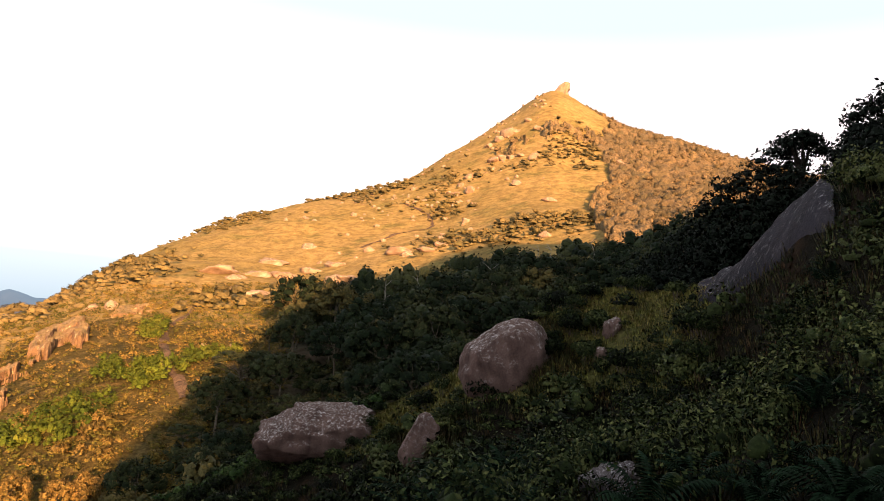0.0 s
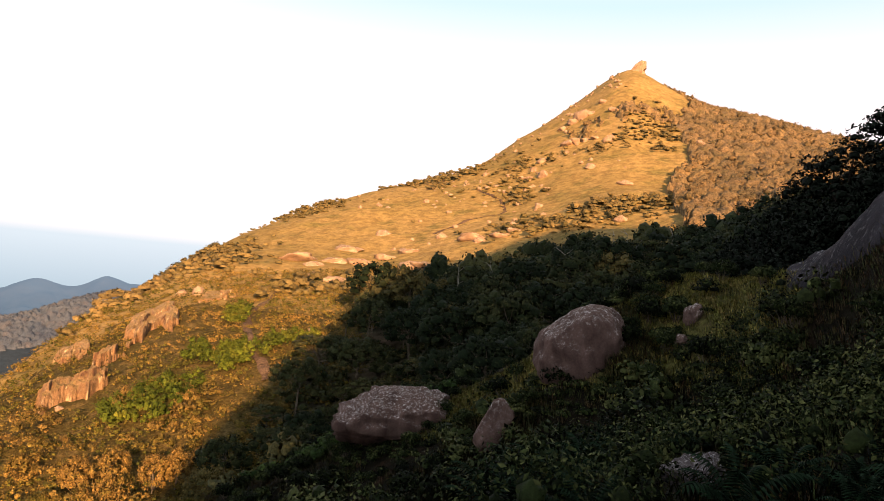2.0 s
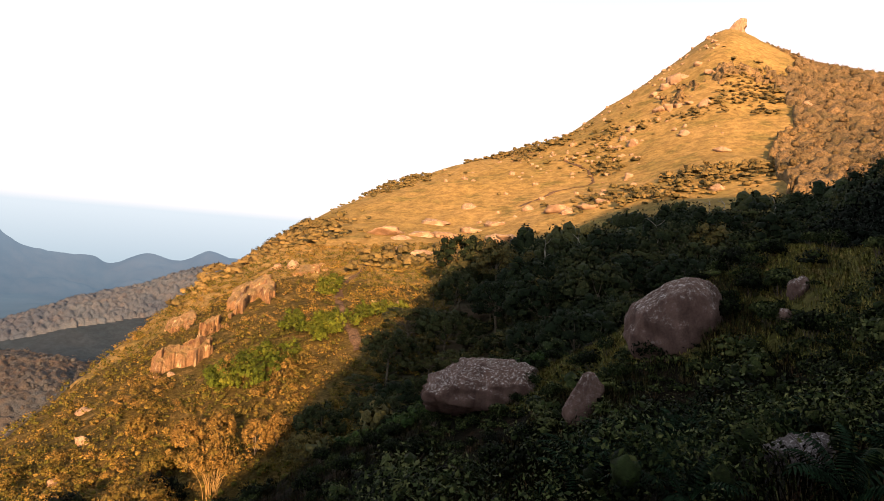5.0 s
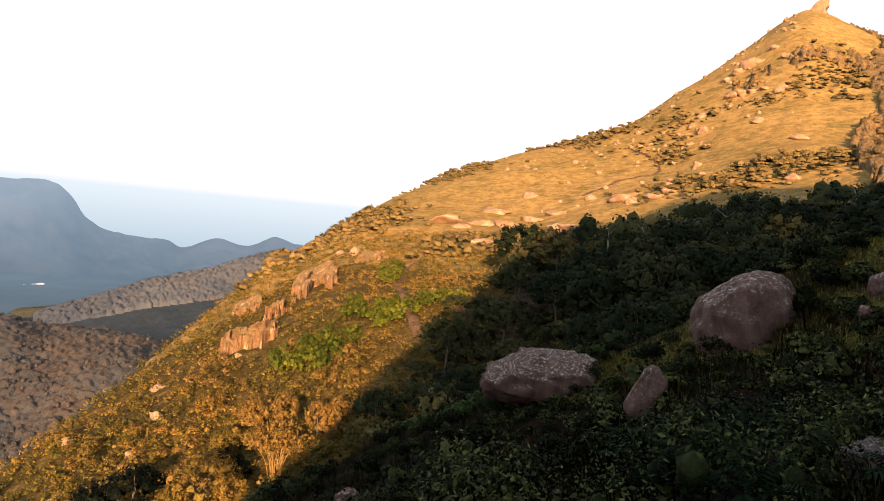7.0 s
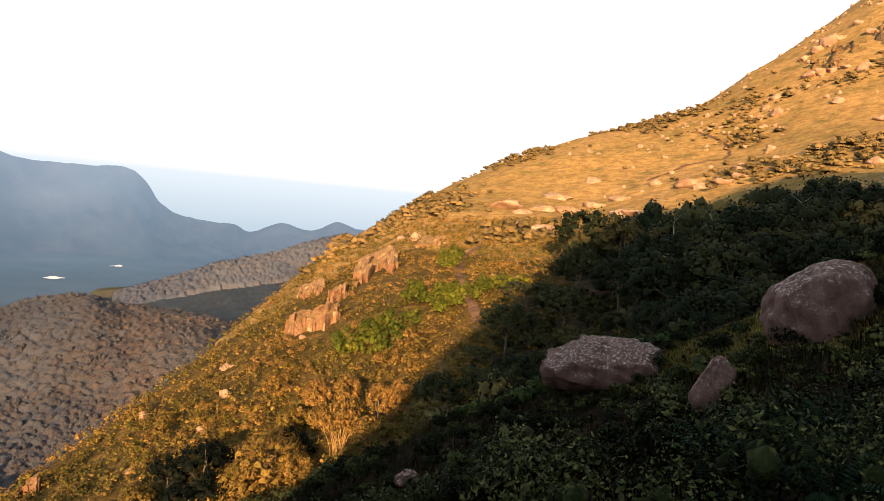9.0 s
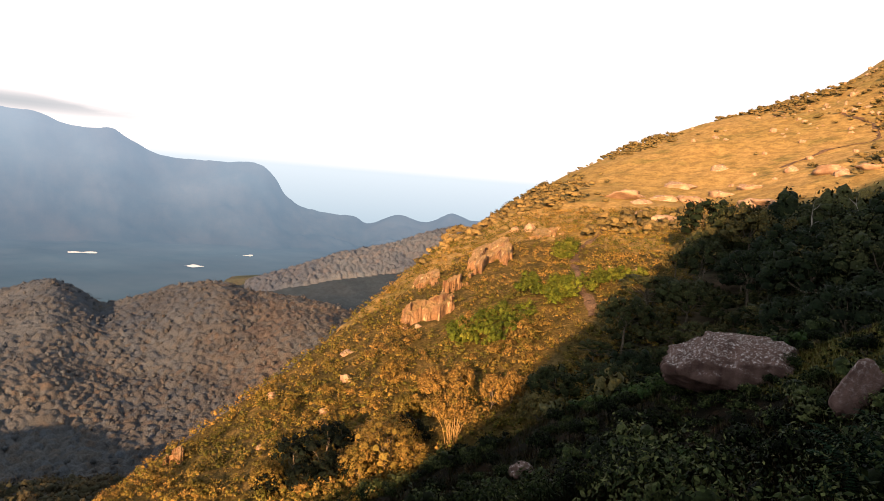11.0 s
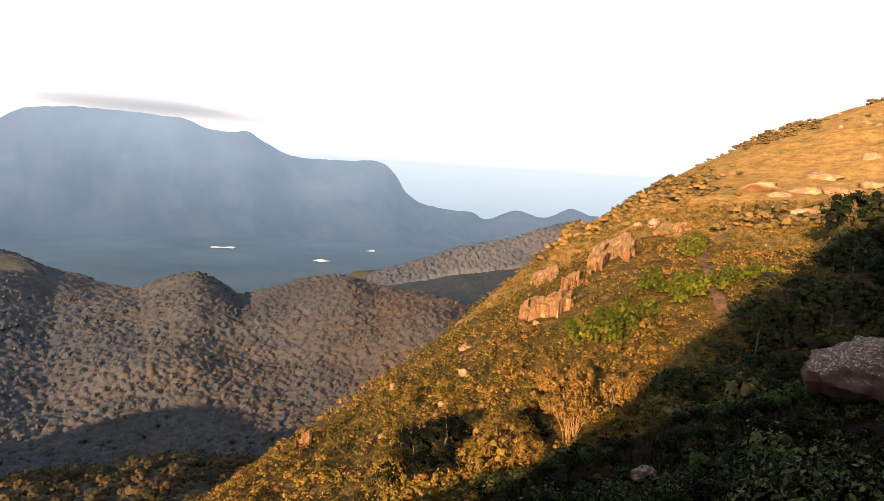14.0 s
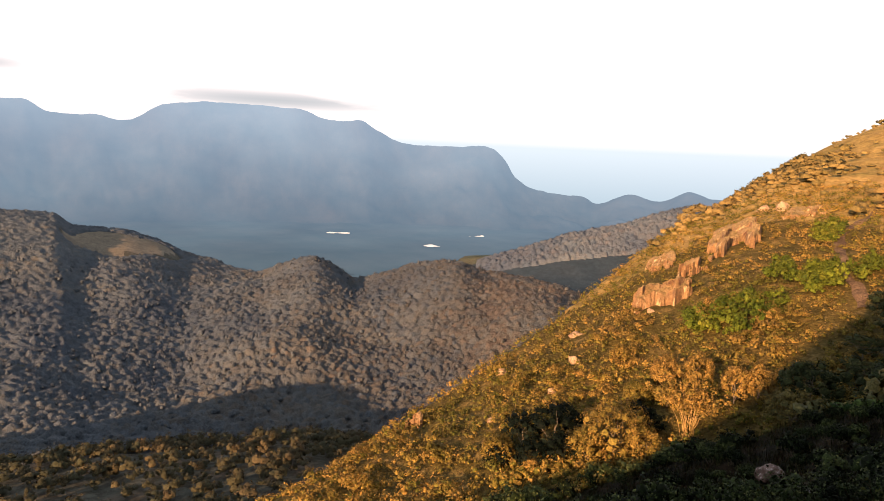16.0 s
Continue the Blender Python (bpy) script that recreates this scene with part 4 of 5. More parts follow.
def clumps(gen, centres, radii, flakes, leaf, tint, core=0.8, low=-0.35, ragged=0.25, about=None, flick=0.09):
    """Leafy clumps: a rough core and leaf tufts standing off it. centres (n,3), radii (n,3), leaf (n) the tuft's size.
    Returns vertices, triangles/quads split, normals and tints."""
    n = len(centres)
    turn = gen.uniform(0, 2 * np.pi, n)
    c, s = np.cos(turn)[:, None], np.sin(turn)[:, None]
    ico = np.stack([ICO[:, 0] * c - ICO[:, 1] * s, ICO[:, 0] * s + ICO[:, 1] * c, np.broadcast_to(ICO[:, 2], (n, 12))], -1)
    cv = centres[:, None] + ico * radii[:, None] * core * gen.uniform(0.75, 1.1, (n, 12, 1))
    cf = (ICO_FACES[None] + 12 * np.arange(n)[:, None, None]).reshape(-1, 3)
    d = gen.normal(size=(n, flakes, 3))
    d /= np.linalg.norm(d, axis=-1, keepdims=True)
    d[..., 2] = np.where(d[..., 2] < low, -d[..., 2], d[..., 2])
    lump = 1 + ragged * np.sin(4.1 * d[..., :1] + turn[:, None, None]) * np.sin(3.7 * d[..., 1:2] + 2 * turn[:, None, None])
    p = centres[:, None] + d * radii[:, None] * lump * gen.uniform(0.75, 1.1, (n, flakes, 1))
    nrm = d + 0.9 * gen.normal(size=d.shape) * 0.6
    nrm /= np.linalg.norm(nrm, axis=-1, keepdims=True)
    u = np.cross(nrm, gen.normal(size=d.shape))
    u /= np.linalg.norm(u, axis=-1, keepdims=True) + 1e-9
    w = np.cross(nrm, u)
    size = (leaf[:, None] * gen.uniform(0.6, 1.3, (n, flakes)))[..., None]
    quad = np.stack([p - u * size, p - w * size * 0.55, p + u * size + nrm * size * 0.25, p + w * size * 0.55], 2)
    fv = quad.reshape(-1, 3)
    ff = np.arange(len(fv)).reshape(-1, 4)
    verts = np.concatenate([cv.reshape(-1, 3), fv])
    normals = np.concatenate([ico.reshape(-1, 3), np.repeat((d + 0.4 * nrm).reshape(-1, 3), 4, 0)])
    if about is not None:
        # a lump belongs to a larger round crown, which its light follows too
        whole = centres - about
        whole /= np.linalg.norm(whole, axis=-1, keepdims=True) + 1e-9
        normals = normals + np.concatenate([np.repeat(whole, 12, 0) * 1.6, np.repeat(whole, 4 * flakes, 0) * 1.6])
    # cores take a lower, darker tint: shade inside the clump painted in
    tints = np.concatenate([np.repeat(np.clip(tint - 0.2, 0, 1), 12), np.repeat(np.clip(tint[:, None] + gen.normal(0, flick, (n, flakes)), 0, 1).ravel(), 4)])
    return verts, cf, ff + len(cv.reshape(-1, 3)), normals, tints


def leafy(name, data, mats):
    """A mesh from clumps() with shading that follows the round of each clump."""
    verts, tris, quads, normals, tints = data
    me = bpy.data.meshes.new(name)
    nv, nt, nq = len(verts), len(tris), len(quads)
    me.vertices.add(nv)
    me.vertices.foreach_set("co", verts.astype(np.float32).ravel())
    me.loops.add(3 * nt + 4 * nq)
    me.loops.foreach_set("vertex_index", np.concatenate([tris.ravel(), quads.ravel()]).astype(np.int32))
    me.polygons.add(nt + nq)
    me.polygons.foreach_set("loop_start", np.concatenate([3 * np.arange(nt), 3 * nt + 4 * np.arange(nq)]).astype(np.int32))
    me.update(calc_edges=True)
    me.polygons.foreach_set("use_smooth", np.full(nt + nq, True))
    at = me.attributes.new("tint", "FLOAT", "POINT")
    at.data.foreach_set("value", tints.astype(np.float32))
    normals = normals / (np.linalg.norm(normals, axis=-1, keepdims=True) + 1e-9)
    cn = me.attributes.new("custom_normal", "FLOAT_VECTOR", "POINT")
    cn.data.foreach_set("vector", normals.astype(np.float32).ravel())
    for m in mats:
        me.materials.append(m)
    return me


def spread(gen, az0, az1, r0, r1, count):
    """Bearings and distances spread evenly over a sector."""
    az = gen.uniform(az0, az1, count)
    r = np.sqrt(gen.uniform(0, 1, count) * (r1 ** 2 - r0 ** 2) + r0 ** 2)
    return az, r


def points(az, r, up=0.0):
    a = np.radians(az)
    return np.stack([-np.sin(a) * r, np.cos(a) * r, relief(az, r) + EYE + up], -1)


def crowns(gen, centres, radii, lumps, flakes, leaf, tint, low=-0.2, core=0.74, flick=0.09):
    """Plants built of several rounded leafy lumps each."""
    n = len(centres)
    d = gen.normal(size=(n, lumps, 3))
    d[..., 2] = abs(d[..., 2]) * 0.8
    d /= np.linalg.norm(d, axis=-1, keepdims=True)
    d[:, 0] = (0, 0, 0.35)
    c = centres[:, None] + d * radii[:, None] * 0.62 * gen.uniform(0.8, 1.15, (n, lumps, 1))
    rad = radii[:, None] * gen.uniform(0.42, 0.66, (n, lumps, 1)) * min(1.0, (5 / lumps) ** 0.5)
    t = np.clip(tint[:, None] + gen.normal(0, 0.05, (n, lumps)), 0, 1)
    return clumps(gen, c.reshape(-1, 3), rad.reshape(-1, 3), flakes, np.repeat(leaf, lumps), t.ravel(), low=low, core=core, about=np.repeat(centres - radii * np.array([0, 0, 0.35]), lumps, 0), flick=flick)


def thicket(name, label, az, r, wide, tall, flakes, leaf, mat, seed, category="shrubs", low=-0.2, tint=None, lumps=1, core=0.0, vary=0.16, flick=0.09):
    """A cover of shrubs or crowns nobody could count, one mesh."""
    gen = np.random.default_rng(seed)
    n = len(az)
    w = wide * gen.uniform(0.6, 1.35, n)
    t = tall * gen.uniform(0.6, 1.35, n) * (w / wide) ** 0.5
    c = points(az, r, t * 0.45)
    radii = np.stack([w / 2, w / 2 * gen.uniform(0.8, 1.2, n), t / 2 * 1.15], -1)
    if tint is None:
        x, y = c[:, 0] / (12 * wide), c[:, 1] / (12 * wide)
        tint = np.clip(0.45 + 0.35 * fractal(x, y, 3, seed) + gen.normal(0, vary, n), 0, 1)
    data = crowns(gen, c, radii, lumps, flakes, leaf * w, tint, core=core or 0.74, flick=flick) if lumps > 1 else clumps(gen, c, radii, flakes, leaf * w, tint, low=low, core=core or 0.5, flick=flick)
    ob = new(name, leafy(name, data, [mat]))
    return tagged(ob, label, category, kind="stuff")


def canopy(name, label, az0, az1, daz, rings, inside, crown, tall, mat, seed, category="forest", tone=None):
    """The closed roof of a far wood: rounded crowns of uneven height, shoulder to shoulder. inside(az, r) says where trees stand."""
    gen = np.random.default_rng(seed)
    az, r = np.meshgrid(np.arange(az0, az1, daz), rings, indexing="xy")
    a = np.radians(az)
    x, y = -np.sin(a) * r, np.cos(a) * r
    x0, y0 = x + 0.25 * crown * fractal(x / crown * 0.7, y / crown * 0.7, 2, seed), y + 0.25 * crown * fractal(x / crown * 0.7, y / crown * 0.7, 2, seed + 1)
    size = 512
    jx, jy = gen.uniform(0, 1, (size, size)), gen.uniform(0, 1, (size, size))
    high, wide, hue = gen.uniform(0.4, 1.2, (size, size)), gen.uniform(0.75, 1.2, (size, size)), gen.normal(0, 0.2, (size, size))
    cx, cy = np.floor(x0 / crown).astype(int), np.floor(y0 / crown).astype(int)
    middle = tone(az, r) if tone else np.full(x.shape, 0.45)
    # gaps between crowns keep a lower tint, depth put into the colour
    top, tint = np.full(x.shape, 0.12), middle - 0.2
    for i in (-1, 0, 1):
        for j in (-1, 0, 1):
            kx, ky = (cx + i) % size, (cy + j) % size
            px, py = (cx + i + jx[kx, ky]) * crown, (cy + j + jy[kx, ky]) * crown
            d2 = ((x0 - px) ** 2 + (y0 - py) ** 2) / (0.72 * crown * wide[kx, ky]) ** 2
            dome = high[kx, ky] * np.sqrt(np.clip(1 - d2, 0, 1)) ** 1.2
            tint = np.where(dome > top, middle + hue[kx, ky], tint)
            top = np.maximum(top, dome)
    h = tall * top * (1 + 0.10 * fractal(x / crown * 3.1, y / crown * 3.1, 2, seed + 2)) + 0.07 * tall * fractal(x / crown * 4.3, y / crown * 4.3, 2, seed + 4)
    tint = np.clip(tint + 0.25 * fractal(x / 60, y / 60, 3, seed + 3), 0, 1)
    wood = inside(az, r)
    wood[0] = wood[-1] = False
    wood[:, 0] = wood[:, -1] = False
    z = relief(az, r) + EYE + np.where(wood, h, -1.5)
    nr, na = r.shape
    j, i = np.meshgrid(np.arange(nr - 1), np.arange(na - 1), indexing="ij")
    f = np.stack([j * na + i, (j + 1) * na + i, (j + 1) * na + i + 1, j * na + i + 1], -1)
    f = f[wood[:-1, :-1] | wood[1:, :-1] | wood[:-1, 1:] | wood[1:, 1:]].reshape(-1, 4)
    used, back = np.unique(f, return_inverse=True)
    me = bpy.data.meshes.new(name)
    me.from_pydata(np.stack([x, y, z], -1).reshape(-1, 3)[used].tolist(), [], back.reshape(-1, 4).tolist())
    me.attributes.new("tint", "FLOAT", "POINT").data.foreach_set("value", tint.ravel()[used].astype(np.float32))
    me.polygons.foreach_set("use_smooth", np.full(len(me.polygons), True))
    me.materials.append(mat)
    return tagged(new(name, me), label, category, kind="stuff")


def in_valley(az, r):
    rs, hs = knots(az)
    return (r > rs[..., 8] + 10) & (r < rs[..., 11] + 40) & (((az - 80) / 4) ** 2 + ((r - 985) / 75) ** 2 > 1 + 0.5 * fractal(az / 2, r / 40, 2, 5))


def valley_haze(az, r):
    """Painted haze: leaf tint runs bluer in the hollow to the west, browner over the nearer ridge."""
    return np.clip((82 - az) / 34, 0, 1) * 0.8 + 0.1 * np.clip((500 - r) / 200, -1, 1)


def on_ridge(az, r):
    rs, hs = knots(az)
    # woods on the upper half only; the foot below shows its painted shadow
    return (r > rs[..., 13] + 0.5 * (rs[..., 14] - rs[..., 13])) & (r < rs[..., 14] + 40) & (hs[..., 14] > -400)


def on_flank(az, r):
    rs, hs = knots(az)
    edge = -13.3 - 0.7 * np.sin(r / 23) + np.clip((r - 500) / 40, 0, 1.6) + 0.5 * fractal(az * 2, r / 12, 3, 8)
    patch = (abs(r - 398 + 3 * (az + 9)) < 9 + 5 * np.sin(az * 2) + 7 * fractal(az * 2, r / 10, 2, 9)) & (az > -14) & (az < -3.5) & (fractal(az * 1.5, r / 8, 3, 10) > -0.1)
    return ((az < edge) | patch) & (r < rs[..., 7] + 4)


gen = np.random.default_rng(7)

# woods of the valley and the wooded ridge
canopy("valley_forest", "brown and grey-green woodland over valley and ridge, blue haze painted in", 34, 93, 0.145, np.geomspace(300, 1180, 420), in_valley, 5.2, 4.2, HAZED_VALLEY_LEAF, 31, tone=valley_haze)
az, r = spread(gen, 34, 93, 300, 900, 2600)
keep = in_valley(az, r)
thicket("valley_treetops", "single broad crowns standing over the valley woods", az[keep], r[keep], 5.8, 5.6, 16, 0.075, HAZED_VALLEY_LEAF, 44, "forest", core=0.6, tint=np.clip(valley_haze(az[keep], r[keep]) + gen.normal(0, 0.16, keep.sum()), 0, 1))
az, r = spread(gen, 42, 92, 160, 330, 1150)
keep = r > knots(az)[0][:, 8] + 6
thicket("spur_trees", "brown-green trees on the wooded spur below", az[keep], r[keep], 7.0, 5.6, 11, 0.05, SPUR_LEAF, 49, "forest", lumps=6, vary=0.25, core=0.6)
canopy("ridge_forest", "woodland over the second ridge, mauve haze mixed into its leaves", 29, 51, 0.09, np.linspace(1450, 2560, 170), on_ridge, 15, 13, HAZED_RIDGE_LEAF, 46)
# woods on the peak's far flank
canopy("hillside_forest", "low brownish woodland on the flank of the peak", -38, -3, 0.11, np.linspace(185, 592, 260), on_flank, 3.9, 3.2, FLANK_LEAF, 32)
az, r = spread(gen, -38, -3, 200, 585, 3600)
keep = on_flank(az, r)
thicket("hillside_treetops", "single round crowns standing over the hillside woods", az[keep], r[keep], 4.2, 4.0, 12, 0.08, FLANK_LEAF, 45, "forest", core=0.6)

# bushes on the upper hill, in patches and along the crest
az, r = spread(gen, -13, 36, 150, 480, 17000)
rs, hs = knots(az)
a = np.radians(az)
x, y = -np.sin(a) * r, np.cos(a) * r
u = (r - rs[:, 6]) / (rs[:, 7] - rs[:, 6])
n1 = fractal(x / 38, y / 38, 4, 61)
n0 = fractal(x / 90, y / 90, 3, 63)
lift = np.degrees(np.arctan2(relief(az, r), r))
below = np.degrees(np.arctan2(hs[:, 7], rs[:, 7])) - lift
left = np.clip((az - 1) / 6, 0, 1)
crest = np.clip(1.7 - below / 1.9, 0, 1) * left
belt = np.clip(1.5 - abs(lift + 1.4) / 1.3, 0, 1) * np.clip((az - 9) / 5, 0, 1)
foot = np.clip(1 - abs(r - 225) / 35, 0, 1) * np.clip((-3 - az) / 3, 0, 1)
keep = (0.7 * n1 + 0.25 * n0 + 0.6 * crest + 0.6 * belt + 1.0 * foot + gen.normal(0, 0.2, len(az)) > 0.68) & (u < 1.01) & (u > -0.6) & ~bedrock(az, r)
big = gen.random(len(az)) < 0.3
thicket("hill_bushes", "olive and brown bushes in patches over the grassy hill", az[keep & big], r[keep & big], 4.0, 2.2, 12, 0.06, WOOD_LEAF, 33, lumps=5, core=0.8)
thicket("hill_scrub", "low brown scrub between the hill grass", az[keep & ~big], r[keep & ~big], 2.4, 1.1, 16, 0.07, WOOD_LEAF, 40, core=0.85)

# shrubs covering the lower sunlit hillside
az, r = spread(gen, 10, 70, 44, 190, 15500)
rs, hs = knots(az)
a = np.radians(az)
x, y = -np.sin(a) * r, np.cos(a) * r
n2 = fractal(x / 14, y / 14, 4, 71)
slope = np.clip((az - 11) / 7, 0, 1)
rib = (az > 25) & (r > 88) & (gen.random(len(az)) < 0.25)
rock = bedrock(az, r) & (gen.random(len(az)) < 0.75)
# no shrubs where near-black trees stand in for the hollow's shade
hollow = (((az - 43.3) / 3.6) ** 2 + ((r - 56) / 7) ** 2 < 1)
keep = off_trail(az, r, 1.5) & ~hollow & ~rock & ~rib & (n2 + 1.3 * slope + gen.normal(0, 0.15, len(az)) > 0.0) & (r > rs[:, 4] - 5) & (r < np.minimum(rs[:, 7] + 4, 190))
thicket("hillside_shrubs", "dense low golden-green shrubs on the sunlit slope", az[keep], r[keep], 1.25, 0.85, 17, 0.09, HILL_LEAF, 34, core=0.4, vary=0.25)
az, r = spread(gen, 24, 48, 49, 57, 300)
thicket("low_shrubs", "low golden shrubs at the foot of the sunlit trees", az, r, 1.5, 1.0, 22, 0.07, HILL_LEAF, 50, core=0.5, vary=0.3)
big, r = spread(gen, 18, 66, 47, 100, 900)
rs, hs = knots(big)
a = np.radians(big)
n3 = fractal(-np.sin(a) * r / 9, np.cos(a) * r / 9, 3, 73)
keep = off_trail(big, r, 1.6) & (((big - 43.3) / 3.8) ** 2 + ((r - 56) / 7.5) ** 2 > 1) & ((big < 25) | (big > 41) | (r > 68)) & ~bedrock(big, r) & (r > rs[:, 4] - 2) & (r < rs[:, 7] - 3) & (n3 + np.clip((80 - r) / 60, -0.5, 0.4) > -0.05)
thicket("hillside_bushes", "taller golden-brown bushes standing over the low shrubs", big[keep], r[keep], 2.1, 1.6, 14, 0.045, HILL_LEAF, 43, lumps=11, vary=0.2, core=0.4)
az, r = spread(gen, 14, 34, 76, 145, 4200)
keep = np.zeros(len(az), bool)
for a0, r0, wa, wr in ((29.0, 90, 3.3, 7), (23.0, 103, 2.5, 7), (22.9, 134, 1.1, 8), (18.4, 108, 2.2, 5), (25.8, 108, 1.2, 6)):
    keep |= ((az - a0) / wa) ** 2 + ((r - r0) / wr) ** 2 < 1 + 0.4 * fractal(az, r / 4, 2, 77)
keep &= off_trail(az, r, 1.2) & ~bedrock(az, r)
thicket("green_thicket", "fresh green bushes by the hillside path", az[keep], r[keep], 1.7, 1.7, 16, 0.06, GREEN_LEAF, 35, lumps=4, vary=0.22, core=0.5)

# low growth on the shaded spur, in patches between the grass
def patchy(az, r, size=4.5, seed=95):
    a = np.radians(az)
    return fractal(-np.sin(a) * r / size, np.cos(a) * r / size, 3, seed)


az, r = spread(gen, -40, 62, 20, 58, 3000)
rs, hs = knots(az)
lush = patchy(az, r)
crest = (abs(r - rs[:, 3] + 2.5) < 5) & (az < 6) & (az > -23) & (gen.random(len(az)) < 0.82)
keep = (r < rs[:, 4]) & ~clear(az, r) & ~crest & (lush > -0.1 + 0.15 * (az > 14))
big = keep & (lush > 0.35)
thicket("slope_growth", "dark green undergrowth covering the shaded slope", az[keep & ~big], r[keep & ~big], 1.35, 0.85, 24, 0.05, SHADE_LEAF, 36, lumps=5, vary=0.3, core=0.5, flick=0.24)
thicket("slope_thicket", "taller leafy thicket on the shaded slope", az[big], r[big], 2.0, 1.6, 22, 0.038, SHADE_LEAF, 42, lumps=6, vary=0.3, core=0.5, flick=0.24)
az, r = spread(gen, -40, 45, 4.5, 21, 1100)
keep = ~clear(az, r) & (patchy(az, r, 3.0) > 0.22) & ~((az < -16) & (r < 14) & (gen.random(len(az)) < 0.6))
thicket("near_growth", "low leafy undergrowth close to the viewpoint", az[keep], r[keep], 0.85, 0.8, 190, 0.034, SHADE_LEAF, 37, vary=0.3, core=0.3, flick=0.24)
az, r = spread(gen, -38, -17, 11, 25, 560)
keep = ~clear(az, r) & (r < knots(az)[0][:, 3] + 1) & ((r < 16.2) | (az > -21.5) | (az < -32))
thicket("slab_growth", "leafy dark undergrowth below the granite slab", az[keep], r[keep], 0.95, 0.7, 110, 0.042, SHADE_LEAF, 47, vary=0.3, core=0.35, flick=0.24)
az, r = spread(gen, 3, 32, 22, 44, 1900)
rs, hs = knots(az)
keep = (r < rs[:, 4] - 1) & ~clear(az, r) & (patchy(az, r, 6.0, 33) + 0.3 - abs(az - 14) / 22 > 0)
thicket("bracken", "fresh green bracken and creepers on the shaded slope", az[keep], r[keep], 1.3, 0.8, 20, 0.055, BRACKEN, 48, lumps=5, vary=0.25, core=0.5)
az, r = spread(gen, -36, 20, 15, 40, 1800)
keep = clear(az, r) & ~on_slab(az, r)
thicket("boulder_growth", "low creeping undergrowth round the boulders", az[keep], r[keep], 0.6, 0.28, 70, 0.1, SHADE_LEAF, 39, flick=0.24)

# ---- trees ----
def limb(verts, faces, p0, p1, r0, r1, sides=6):
    base = len(verts)
    axis = (p1 - p0).normalized()
    u = axis.orthogonal().normalized()
    w = axis.cross(u)
    for p, rad in ((p0, r0), (p0.lerp(p1, 0.5) + u * (p1 - p0).length * 0.05, (r0 + r1) / 2), (p1, r1)):
        for k in range(sides):
            t = 2 * math.pi * k / sides
            verts.append(p + (u * math.cos(t) + w * math.sin(t)) * rad)
    for j in range(2):
        for k in range(sides):
            k2 = (k + 1) % sides
            faces.append((base + j * sides + k, base + j * sides + k2, base + (j + 1) * sides + k2, base + (j + 1) * sides + k))


def tree(seed, tall, wide, leaf_mat, clump_count, flakes, leaf, flat=0.55, bare=0.4, tint=0.4, name="tree", deep=0.0, lump=(0.13, 0.22), core=0.62, drop=0.28, bark=None):
    """A tree: tapered trunk with limbs, crown of many leafy clumps with gaps."""
    rng, gen = random.Random(seed), np.random.default_rng(seed)
    root = new(name)
    verts, faces = [], []
    top = Vector((rng.uniform(-0.5, 0.5), rng.uniform(-0.5, 0.5), tall * 0.62))
    fork = Vector((top.x * 0.5, top.y * 0.5, tall * bare))
    limb(verts, faces, Vector((0, 0, -0.6)), fork, tall * 0.024, tall * 0.016, 8)
    limb(verts, faces, fork, top, tall * 0.016, tall * 0.007)
    centres, radii = [], []
    for k in range(clump_count):
        ang = k * 2.399 + rng.uniform(-0.3, 0.3)
        rad = wide / 2 * math.sqrt((k + 0.5) / clump_count) * rng.uniform(0.75, 1.0)
        z = tall * (1 - 0.09) - (rad / (wide / 2)) ** 2 * tall * drop * rng.uniform(0.6, 1.3) - rng.uniform(0, 0.57 * drop) * tall
        if deep:
            # lumps over a dome, the uneven top of a full crown
            up = 1 - 1.45 * (k + 0.5) / clump_count
            ring = math.sqrt(max(0.0, 1 - up * up)) * rng.uniform(0.86, 1.08)
            inner = rng.uniform(0.55, 1.0) if k % 3 == 0 else 1.0
            rad = wide / 2 * 0.84 * ring * inner
            z = tall * (1 - deep * 0.55) + up * tall * deep * 0.44 * rng.uniform(0.85, 1.08) * inner + rng.uniform(-0.03, 0.03) * tall
        c = Vector((math.cos(ang) * rad, math.sin(ang) * rad, z))
        size = wide * rng.uniform(*lump)
        centres.append(c)
        radii.append((size, size * rng.uniform(0.8, 1.2), size * flat))
        if k % 2 == 0 and not (deep and k % 6) and not (drop < 0.1 and k % 4):
            start = fork.lerp(top, rng.uniform(0.1, 0.9))
            limb(verts, faces, start, c - Vector((0, 0, size * 0.3)), tall * 0.009, tall * 0.003, 5)
    trunk = mesh_object("trunk", [tuple(v) for v in verts], faces, [bark or BARK])
    trunk.parent = root
    t = np.clip(tint + gen.normal(0, 0.08, clump_count), 0, 1)
    crown = new("crown", leafy("crown", clumps(gen, np.array([tuple(c) for c in centres]), np.array(radii), flakes, leaf * np.ones(clump_count), t, core=core, low=-0.6, about=np.tile(np.array([[0, 0, tall * (1 - 0.75 * (deep or 0.5))]]), (clump_count, 1))), [leaf_mat]))
    crown.parent = root
    return root


def stand(ob, az, r, scale, turn, used=set(), sink=0.0):
    """Put a thing, or a copy of it once the first is used, on the ground."""
    m = pose(*place(az, r, -sink), 0, 0, turn) @ Matrix.Scale(scale, 4)
    if ob in used:
        return copy_thing(ob, m)
    used.add(ob)
    ob.matrix_basis = m
    return ob


